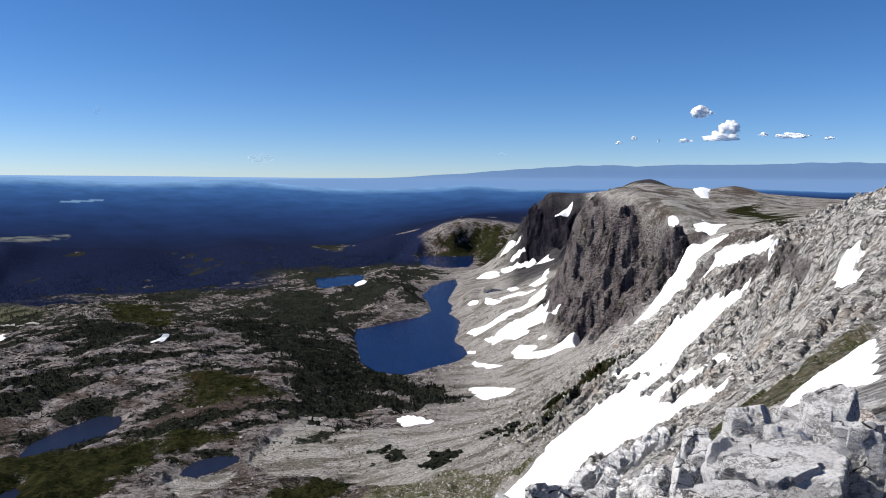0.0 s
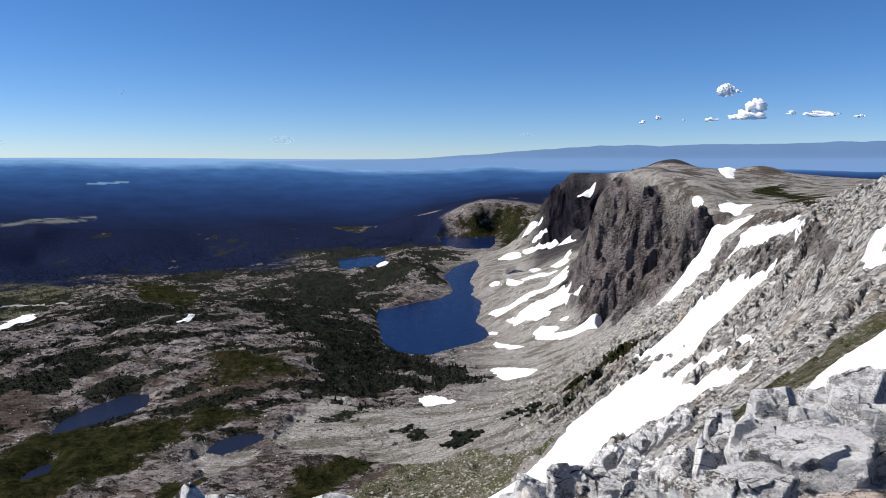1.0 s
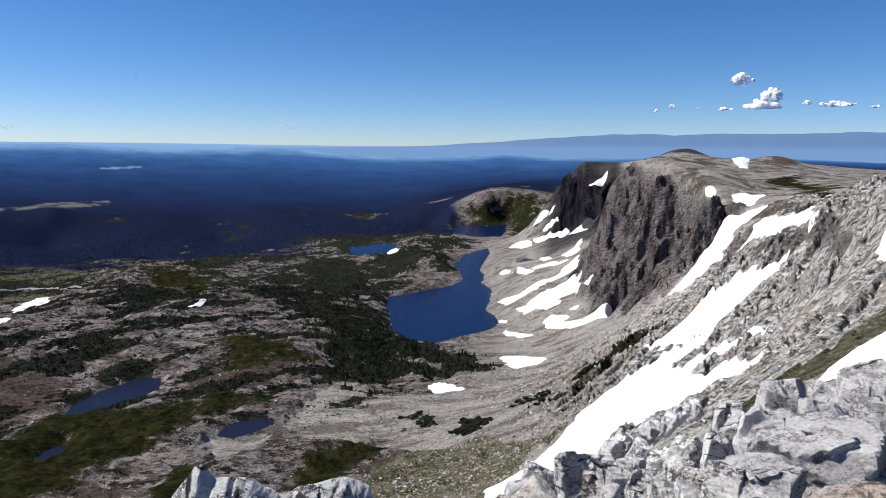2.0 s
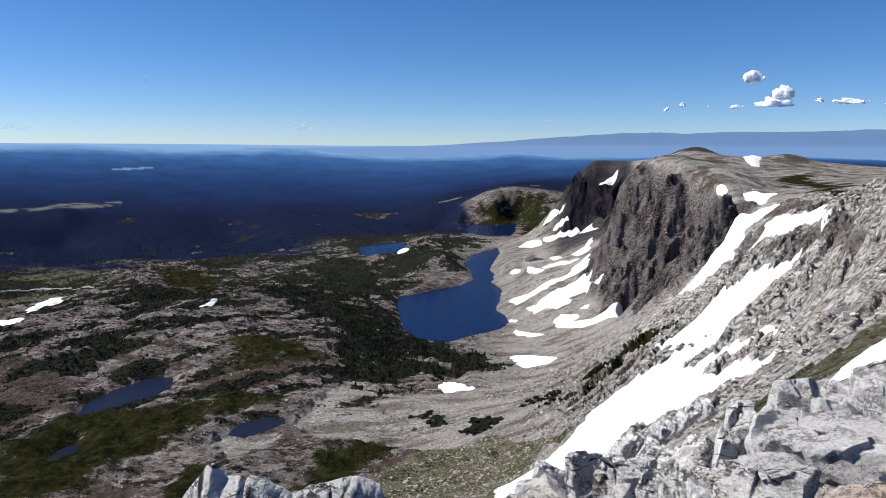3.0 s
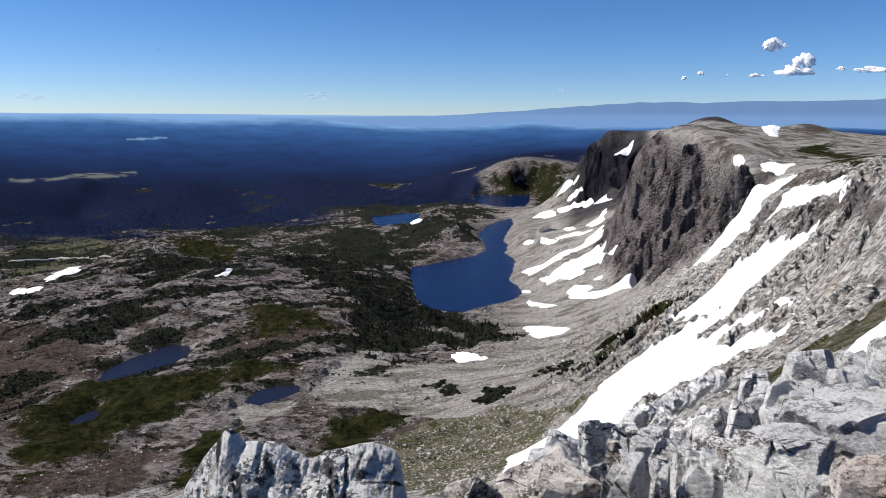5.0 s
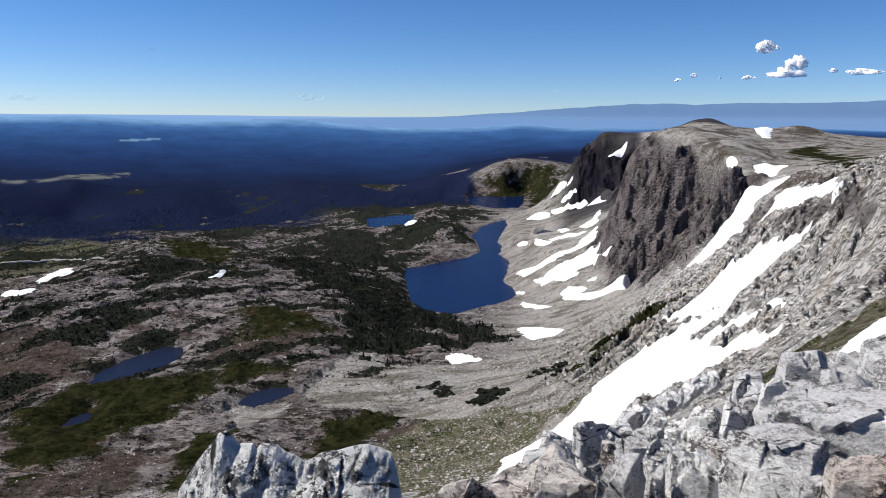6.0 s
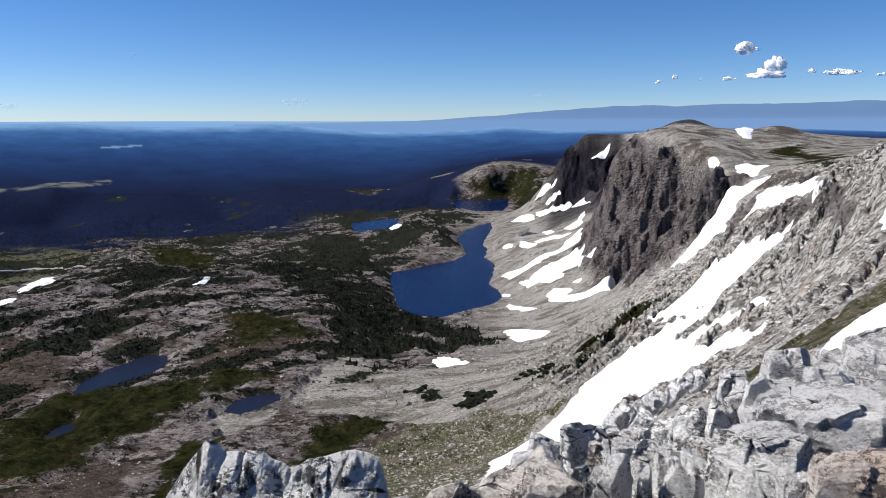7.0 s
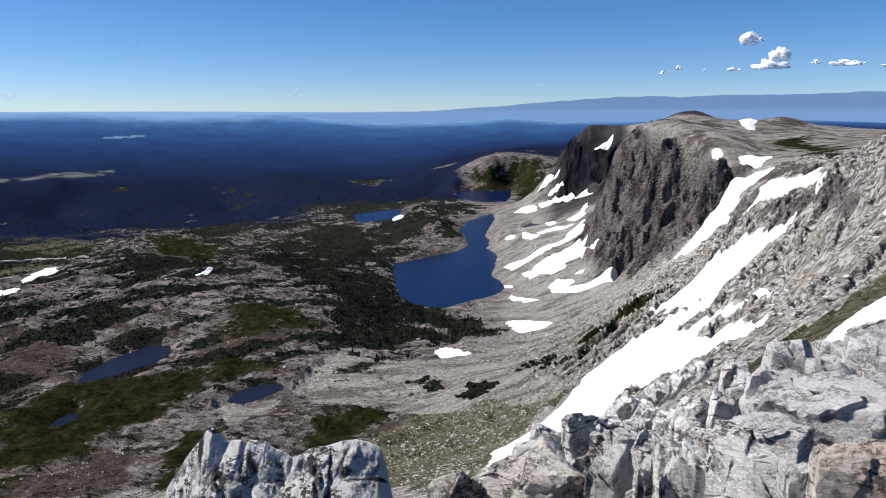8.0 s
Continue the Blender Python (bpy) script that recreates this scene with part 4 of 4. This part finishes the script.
def ico(level):
    if level not in ICO:
        bm = bmesh.new()
        bmesh.ops.create_icosphere(bm, subdivisions=level, radius=1)
        v = np.array([p.co[:] for p in bm.verts])
        f = np.array([[p.index for p in t.verts] for t in bm.faces])
        bm.free()
        ICO[level] = (v, f)
    return ICO[level]


def cloud(az, el, wide, tall, seed, puffs=14, material=CLOUD):
    """A small cumulus: a heap of lumpy puffs on a flatter base."""
    rng = np.random.default_rng(seed)
    d = 4600
    c = np.array([math.sin(radians(az)) * d, math.cos(radians(az)) * d, EYE + math.tan(radians(el)) * d])
    right, away = np.array([math.cos(radians(az)), -math.sin(radians(az)), 0]), np.array([math.sin(radians(az)), math.cos(radians(az)), 0])
    sv, sf = ico(5)
    r = np.full(len(sv), 0.10)
    for k in range(puffs * 2):
        a = rng.uniform(-1, 1)
        o = np.array([a * 0.75, rng.uniform(-0.3, 0.3), rng.uniform(-0.35, 0.75) * (1 - 0.6 * a * a)])
        q = rng.uniform(0.18, 0.34) * (1.2 - 0.5 * abs(a))
        along_ray = sv @ o
        hit = along_ray ** 2 - (o @ o - q * q)
        r = np.maximum(r, np.where((hit > 0) & (along_ray > 0), along_ray + np.sqrt(np.maximum(hit, 0)), 0))
    p = sv * r[:, None]
    n = fbm(p[:, 0] * 2 + seed + p[:, 2] * 1.3, p[:, 1] * 2 - p[:, 2] * 1.7, 0.42, 5, seed, 0.6)
    p = p * (1 + 0.45 * n)[:, None]
    p[:, 2] = np.maximum(p[:, 2], -0.38 + 0.1 * n)
    p = p * np.array([wide, wide * 0.6, tall]) * 0.44
    v = c + p[:, :1] * right + p[:, 1:2] * away + p[:, 2:] * np.array([0, 0, 1.0])
    return tagged(mesh_object("backdrop_cloud", v, sf, material), "small white cumulus cloud in clear sky", "cloud", "fair-weather clouds", "structure")


# small clouds: azimuth, elevation, width, height, seed, puffs
CLOUDS = [(22.63, 5.19, 137, 129, 1, 10), (23.53, 5.22, 48, 40, 2, 4), (24.76, 4.02, 137, 145, 3, 12), (24.26, 3.38, 250, 89, 4, 14), (27.13, 3.56, 72, 40, 5, 5), (29.03, 3.43, 210, 56, 6, 11), (31.42, 3.25, 72, 36, 7, 4), (21.77, 3.18, 105, 44, 8, 6), (17.96, 3.35, 44, 48, 9, 4), (16.80, 3.07, 52, 36, 10, 4), (19.78, 3.22, 20, 36, 11, 3)]
for row in CLOUDS:
    cloud(*row)
cloud(-11.44, 1.60, 222, 96, 40, 9, FAINT)
cloud(-31.36, 1.17, 185, 66, 41, 9, FAINT)
cloud(-22.79, 4.76, 44, 74, 42, 9, FAINT)
cloud(7.82, 2.17, 96, 29, 43, 9, FAINT)

# ---- road across the meadow ----
def along(points, step):
    p = np.array(points, float)
    out = []
    for a, b in zip(p[:-1], p[1:]):
        n = max(2, int(np.hypot(*(b - a)) / step))
        out.append(a + (b - a) * np.linspace(0, 1, n, endpoint=False)[:, None])
    return np.concatenate(out + [p[-1:]])


line = along(ROAD, 6.0)
side = np.gradient(line, axis=0)
side = np.stack([-side[:, 1], side[:, 0]], -1) / np.linalg.norm(side, axis=1)[:, None]
strips = [line + side * w for w in (-4.5, -4.0, 4.0, 4.5)]
crown = height(line[:, 0].copy(), line[:, 1].copy())
v = np.concatenate([np.column_stack([s, crown + dz]) for s, dz in zip(strips, (-2.0, 0.9, 0.9, -2.0))])
n = len(line)
a = (np.arange(3)[:, None] * n + np.arange(n - 1)[None]).ravel()
tagged(mesh_object("road", v, np.stack([a, a + 1, a + n + 1, a + n], -1), ROAD_MAT), "pale paved mountain road on an embankment", "road", kind="structure")


# ---- boulders of the summit ----
def rock_shape(seed, level, dims, rough=0.05, block=0.86):
    """An angular block: a ball cut by flat joints, chipped and roughened, that fills dims."""
    rng = np.random.default_rng(seed)
    sv, sf = ico(level)
    axes = np.array([[1, 0, 0], [-1, 0, 0], [0, 1, 0], [0, -1, 0], [0, 0, 1], [0, 0, -1]], float)
    n = np.concatenate([axes + rng.normal(0, 0.16, (6, 3)), rng.normal(0, 1, (22, 3))])
    n /= np.linalg.norm(n, axis=1)[:, None]
    h = np.concatenate([rng.uniform(block, 1.0, 6), rng.uniform(1.0, 1.38, 22)])
    t = sv @ n.T
    r = np.where(t > 0.02, h / np.maximum(t, 0.02), 9).min(1)
    p = sv * r[:, None]
    a, b, c = p.T
    k = seed * 3.1
    g = (fbm(a * 1.6 + c + k, b * 1.6 - c, 0.5, 5, seed, 0.62, True) + fbm(b * 1.7 + k, c * 1.7 + a, 0.45, 5, seed + 3, 0.62)) * 0.5
    # smaller joint blocks, each set back and tilted a little
    seeds = rng.uniform(-1.2, 1.2, (26, 3))
    near = ((p[:, None] - seeds[None]) ** 2 * np.array([1.0, 1.0, 2.2])).sum(-1).argmin(1)
    lean, back = rng.normal(0, 1, (26, 3)), rng.choice([-2.2, -0.9, 0.0, 0.0, 0.2], 26)
    g = g + back[near] + ((p - seeds[near]) * lean[near]).sum(-1) * 0.8
    v = sv * (r * (1 + rough * np.clip(g, -2.8, 1.0)))[:, None]
    low, high = v.min(0), v.max(0)
    return ((v - (low + high) / 2) / (high - low)) * np.array(dims), sf


LABELS = ["white quartzite boulder spotted with black lichen", "grey angular quartzite boulder on the summit", "rusty pink weathered quartzite boulder"]


def boulder(x, y, top, w, deep, h, tint, seed, level, turn, rough=0.07, lean=0):
    v, f = rock_shape(seed, level, (w, deep, h), rough)
    ob = mesh_object("boulder", v, f, ROCK_MATS[tint], False)
    ob.matrix_world = pose(x, y, top - h / 2, 0, lean, turn)
    return tagged(ob, LABELS[tint], "boulder", "summit boulders")


for level, ledge, seed in ((5, FRONT_BLOCKS, 100), (5, MIDDLE_BLOCKS, 103), (5, BACK_BLOCKS, 100), (4, RIM_BLOCKS, 100)):
    for k, (x, y, top, w, h, tint, turn) in enumerate(ledge):
        deep = max(0.75 * w, 0.8 * h)
        rim = ledge is RIM_BLOCKS
        boulder(x, y + deep * 0.3, top, w * (1.5 if rim else 1.04), deep, h * 1.7 + 0.25, tint, seed + k + int(y * 10), level,
                math.degrees(-math.atan2(x, y)) + turn, rough=0.13 if rim else 0.075, lean=30 if rim else 0)


def white_outcrop():
    """The pale crest of rock before the summit: a wall of jointed blocks with a ragged top."""
    nx, ny = 300, 190
    u = np.linspace(CREST[0][0], CREST[-1][0], nx)
    w = np.linspace(-0.62, 0.42, ny)
    uu, ww = np.meshgrid(u, w, indexing="ij")
    crest = np.interp(uu + 0.010 * fbm(uu * 9, ww * 9, 1.0, 3, 5), [c[0] for c in CREST], [c[1] for c in CREST])
    front, rear = np.maximum(-ww, 0), np.maximum(ww, 0)
    # the notches of the crest run out down the face, which breaks into a few broad planes
    soft = np.interp(uu, [-1.36, -1.10, -0.95, -0.70, -0.42, -0.30, -0.22], [-0.21, 0.16, 0.13, 0.05, 0.14, 0.06, -0.21])
    fade = smooth(0.01, 0.16, front + 0.02 * fbm(uu, ww, 0.15, 3, 6))
    z = crest * (1 - fade) + soft * fade
    planes = [(-1.15, -0.5, 0.95), (-1.0, 0.15, 0.75), (-0.80, -0.3, 0.85), (-0.62, 0.3, 0.7), (-0.45, -0.15, 0.95), (-0.33, 0.35, 0.8)]
    near = np.abs((uu + 0.12 * ww + 0.05 * fbm(uu, ww, 0.2, 3, 7))[..., None] - np.array([q[0] for q in planes])).argmin(-1)
    mid, turn, fall = (np.array([q[k] for q in planes])[near] for k in range(3))
    z = z - fall * front + 0.25 * turn * (uu - mid) * smooth(0.0, 0.2, front) - 1.9 * rear
    edge = smooth(0.0, 0.05, front + rear)
    chip = fbm(uu, ww, 0.16, 3, 9, 0.5, True)
    z = z + edge * (0.016 * fbm(uu, ww, 0.08, 5, 11, 0.68) - 0.035 * smooth(0.15, 0.5, chip))
    z = np.maximum(z, -0.75)
    v = np.stack([uu, 3.1 + ww + 0.02 * fbm(uu * 3, z * 3, 0.25, 4, 13), z], -1).reshape(-1, 3)
    a = (np.arange(nx - 1)[:, None] * ny + np.arange(ny - 1)[None]).ravel()
    top = np.stack([a, a + ny, a + ny + 1, a + 1], -1)
    # side walls and a floor close the block
    i, j = np.arange(nx), np.arange(ny)
    ring = np.concatenate([i * ny, (nx - 1) * ny + j[1:], (i[::-1] * ny + ny - 1)[1:], j[::-1][1:-1]])
    low = v[ring].copy()
    low[:, 2] = -0.95
    n, k = len(v), np.arange(len(ring))
    skirt = np.stack([ring, n + k, n + (k + 1) % len(ring), np.roll(ring, -1)], -1)
    ob = mesh_object("rock_outcrop", np.concatenate([v, low]), np.concatenate([top, skirt]), ROCK_MATS[3], False)
    return tagged(ob, "bleached white quartzite outcrop spotted with black lichen", "rock")


white_outcrop()

rng = np.random.default_rng(5)
made = 0
while made < 150:
    az, d = radians(rng.uniform(-2, 42)), math.exp(rng.uniform(math.log(4.4), math.log(46)))
    x, y = math.sin(az) * d, math.cos(az) * d
    if (math.degrees(az) > 17 and d < 15) or (math.degrees(az) < 4 + 40 / d and d < 9) or (math.degrees(az) > 20 and d > 16) or (math.degrees(az) > 11 and d > 24):
        continue
    size = d * rng.uniform(0.016, 0.036)
    top = float(base_height(np.array([x]), np.array([y]))[0]) - 0.10 * size - (0.45 if d < 9 else 0.15 if d < 16 else 0)
    boulder(x, y, top, size * rng.uniform(0.9, 1.6), size * rng.uniform(0.8, 1.3), size * rng.uniform(0.8, 1.2) + 0.8,
            int(rng.choice([0, 0, 0, 1, 1, 1, 1, 2])), 500 + made, 3, rng.uniform(-40, 40), 0.07)
    made += 1


# ---- loose blocks on the slopes ----
def scatter(name, label, category, count, seed, pick, size, material, shapes, flat=True, spin=3.14):
    """Many small pieces joined into one: pick(rng, n) gives places, size(rng, x, y) their size."""
    rng = np.random.default_rng(seed)
    x, y = pick(rng, count)
    z = height(x.copy(), y.copy())
    s, turn = size(rng, x, y), rng.uniform(-spin, spin, len(x))
    kind = rng.integers(0, len(shapes), len(x))
    vs, fs, base = [], [], 0
    for k, (sv, sf) in enumerate(shapes):
        i = np.nonzero(kind == k)[0]
        c, n = np.cos(turn[i])[:, None], np.sin(turn[i])[:, None]
        px, py, pz = (sv[None, :, a] * s[i][:, None] for a in range(3))
        vs.append(np.stack([x[i][:, None] + c * px - n * py, y[i][:, None] + n * px + c * py, z[i][:, None] + pz], -1).reshape(-1, 3))
        fs.append((sf[None] + (np.arange(len(i)) * len(sv))[:, None, None] + base).reshape(-1, sf.shape[1]))
        base += len(i) * len(sv)
    return tagged(mesh_object(name, np.concatenate(vs), np.concatenate(fs), material, not flat), label, category, kind="stuff")


def polar_pick(az0, az1, d0, d1, keep):
    def pick(rng, n):
        az, d = np.radians(rng.uniform(az0, az1, n)), np.exp(rng.uniform(math.log(d0), math.log(d1), n))
        x, y = np.sin(az) * d, np.cos(az) * d
        k = rng.uniform(0, 1, n) < keep(x, y)
        return x[k], y[k]
    return pick


def free_of_snow(x, y):
    k = np.ones(x.shape)
    for o in SNOW:
        p = np.array(o, float)
        b = (x > p[:, 0].min() - 9) & (x < p[:, 0].max() + 9) & (y > p[:, 1].min() - 9) & (y < p[:, 1].max() + 9)
        if b.any():
            k[b] *= inside(p, x[b], y[b]) > 0.009 * np.hypot(*p.mean(0))
    for level, o in LAKES.values():
        k *= inside(o, x, y) > 4
    return k


def slab(seed, dims, lean):
    """A rough-hewn block of six faces, leaning."""
    rng = np.random.default_rng(seed)
    v = np.array([(a, b, c) for a in (-1, 1) for b in (-1, 1) for c in (-1, 1)], float)
    v = v * (1 + rng.uniform(-0.5, 0.3, v.shape)) * np.array(dims) * 0.5
    t = radians(lean)
    v = v @ np.array([[math.cos(t), 0, -math.sin(t)], [0, 1, 0], [math.sin(t), 0, math.cos(t)]])
    q = [(0, 1, 3, 2), (4, 6, 7, 5), (0, 4, 5, 1), (2, 3, 7, 6), (0, 2, 6, 4), (1, 5, 7, 3)]
    return v, np.array([f for a, b, c, d in q for f in ((a, b, c), (a, c, d))])


SLABS = [slab(70 + k, (1.0, 1.8 + 0.3 * k, 1.5), 22 + 8 * k) for k in range(7)]
BLOCKS = [slab(90 + k, (1.2, 1.5, 1.0), -20 + 8 * k) for k in range(6)]
scatter("scree", "pale grey angular blocks covering the ridge flank", "scree", 50000, 11,
        polar_pick(3, 40, 30, 900, lambda x, y: free_of_snow(x, y) * (1 - cover(GRASS + TUNDRA, x, y, 0.3)) * (0.25 + 0.75 * zones(x, y)[1])
                   * smooth(-0.45, 0.1, fbm(x, y, 40, 4, 15)) * (1 - 0.8 * cover(DARK, x, y, 0.3))),
        lambda r, x, y: np.hypot(x, y) * (0.0006 + 0.0022 * r.uniform(0, 1, len(x)) ** 3.2), SCREE, SLABS, spin=0.5)
scatter("scree", "grey talus blocks scattered over basin and lake shore", "scree", 26000, 12,
        polar_pick(-36, 14, 330, 1500, lambda x, y: free_of_snow(x, y) * (1 - cover(GRASS, x, y, 0.3)) * (wooded(x, y) < 0.3) * (cliff_mask(x, y) < 0.2)
                   * (0.25 + 0.75 * smooth(-6, 2, np.degrees(np.arctan2(x, y))))),
        lambda r, x, y: np.hypot(x, y) * (0.0006 + 0.0016 * r.uniform(0, 1, len(x)) ** 3), SCREE, BLOCKS)

scatter("scree", "small pale stones strewn over tundra grass", "scree", 7000, 13,
        polar_pick(-12, 9, 110, 470, lambda x, y: free_of_snow(x, y) * smooth(-0.3, 0.2, fbm(x, y, 30, 4, 16))),
        lambda r, x, y: np.hypot(x, y) * (0.0007 + 0.003 * r.uniform(0, 1, len(x)) ** 3), SCREE, BLOCKS)


# ---- trees ----
def conifer(seed, tiers, sides=6):
    """A spire of drooping, ragged tiers, of unit height."""
    rng = np.random.default_rng(seed)
    v, f = [], []
    for k in range(tiers):
        a = k / tiers
        low, top = 0.06 + 0.86 * a, min(1.0, 0.06 + 0.86 * a + 0.40 - 0.14 * a)
        r = 0.21 * (1 - a) ** 0.85 + 0.03
        b = len(v)
        v.append((0, 0, top))
        for j in range(sides):
            t = 6.283 * (j + rng.uniform(-0.3, 0.3)) / sides
            rr = r * rng.uniform(0.65, 1.3)
            v.append((math.cos(t) * rr, math.sin(t) * rr, low - rng.uniform(0, 0.05)))
        f += [(b, b + 1 + j, b + 1 + (j + 1) % sides) for j in range(sides)]
    return np.array(v), np.array(f)


SPIRES = [conifer(40 + k, 4) for k in range(5)]
BUSHES = []
for k in range(4):
    v, f = rock_shape(950 + k, 1, (1.9, 1.3, 0.9), 0.2, 0.7)
    BUSHES.append((v, f))
scatter("forest", "dark green spruce wood on the basin slopes", "forest", 52000, 21,
        polar_pick(-38, 9, 620, 2900, lambda x, y: free_of_snow(x, y) * smooth(0.35, 0.8, wooded(x, y)) * (np.hypot(x, y) > 640) * smooth(-0.5, 0.0, fbm(x, y, 26, 4, 49, 0.65))),
        lambda r, x, y: r.uniform(1.5, 4.4, len(x)) * (0.55 + 0.45 * smooth(600, 1000, np.hypot(x, y))), NEEDLES, SPIRES)
scatter("dwarf_pines", "dark dwarf pine mats crouching among the rocks", "shrubs", 30000, 22,
        polar_pick(-38, 20, 360, 1300, lambda x, y: free_of_snow(x, y) * smooth(0.3, 0.75, wooded(x, y))),
        lambda r, x, y: r.uniform(0.7, 2.3, len(x)), NEEDLES, BUSHES)

scatter("dwarf_pines", "specks of dark juniper along the ledges", "shrubs", 60000, 23,
        polar_pick(-38, 3, 380, 1500, lambda x, y: free_of_snow(x, y) * (1 - cover(GRASS, x, y, 0.3)) * (1 - 0.7 * cover(FAN, x, y, 0.3))
                   * smooth(0.0, 0.3, fbm((0.8 * x + 0.6 * y) * 0.35, 0.8 * y - 0.6 * x, 20, 4, 46, 0.65)) * 0.7),
        lambda r, x, y: np.hypot(x, y) * r.uniform(0.0006, 0.0017, len(x)), NEEDLES, BUSHES)


# ---- single trees and dwarf pines that stand clear, each with its stem ----
def part(name, verts, faces, material, parent, label=""):
    ob = mesh_object(name, verts, faces, material, False)
    ob.parent = parent
    return tagged(ob, label)


def stem(r, tall, sides=6):
    t = np.arange(sides) * 6.283 / sides
    v = np.concatenate([np.stack([np.cos(t) * q, np.sin(t) * q, np.full(sides, z)], -1) for q, z in ((r, -0.12 * tall), (r * 0.7, tall * 0.5), (r * 0.2, tall))])
    k = np.arange(sides)
    n = (k + 1) % sides
    f = np.concatenate([np.stack([k + o, n + o, n + o + sides, k + o + sides], -1) for o in (0, sides)])
    return v, f


def grown(kind, label, category, group, count, seed, pick, low, high):
    """Copies of four grown plants, stood one by one on the land."""
    protos = []
    for k in range(4):
        thing = tagged(new(kind), label, category, group)
        if kind == "spruce_tree":
            part("trunk", *stem(0.035, 0.9), BARK, thing)
            part("crown", *conifer(300 + k, 8, 9), NEEDLES, thing)
        else:
            part("stem", *stem(0.06, 0.5), BARK, thing)
            v, f = rock_shape(330 + k, 3, (1.9, 1.4, 1.0), 0.2, 0.7)
            part("crown", v + np.array([0, 0, 0.35]), f, NEEDLES, thing)
        protos.append(thing)
    rng = np.random.default_rng(seed)
    x, y = pick(rng, count * 60)
    x, y = x[:count], y[:count]
    z = height(x.copy(), y.copy())
    for i in range(len(x)):
        size = rng.uniform(low, high)
        m = pose(x[i], y[i], z[i], 0, 0, rng.uniform(0, 360)) @ Matrix.Diagonal((size * rng.uniform(0.85, 1.2), size, size, 1))
        if i < 4:
            protos[i].matrix_world = m
            continue
        ob = copy_thing(protos[i % 4], m)
        ob.matrix_world = m


grown("spruce_tree", "dark green spruce tree on the rocky rim above the lake", "tree", "spruces by the lake", 150, 61,
      polar_pick(-9, 5.5, 690, 960, lambda x, y: free_of_snow(x, y) * (wooded(x, y) > 0.5)), 4.0, 7.5)
grown("dwarf_pine", "low dark dwarf pine bush on pale talus", "shrub", "dwarf pines on the talus", 110, 62,
      polar_pick(-6, 12, 480, 640, lambda x, y: free_of_snow(x, y) * (wooded(x, y) > 0.4)), 1.6, 3.4)
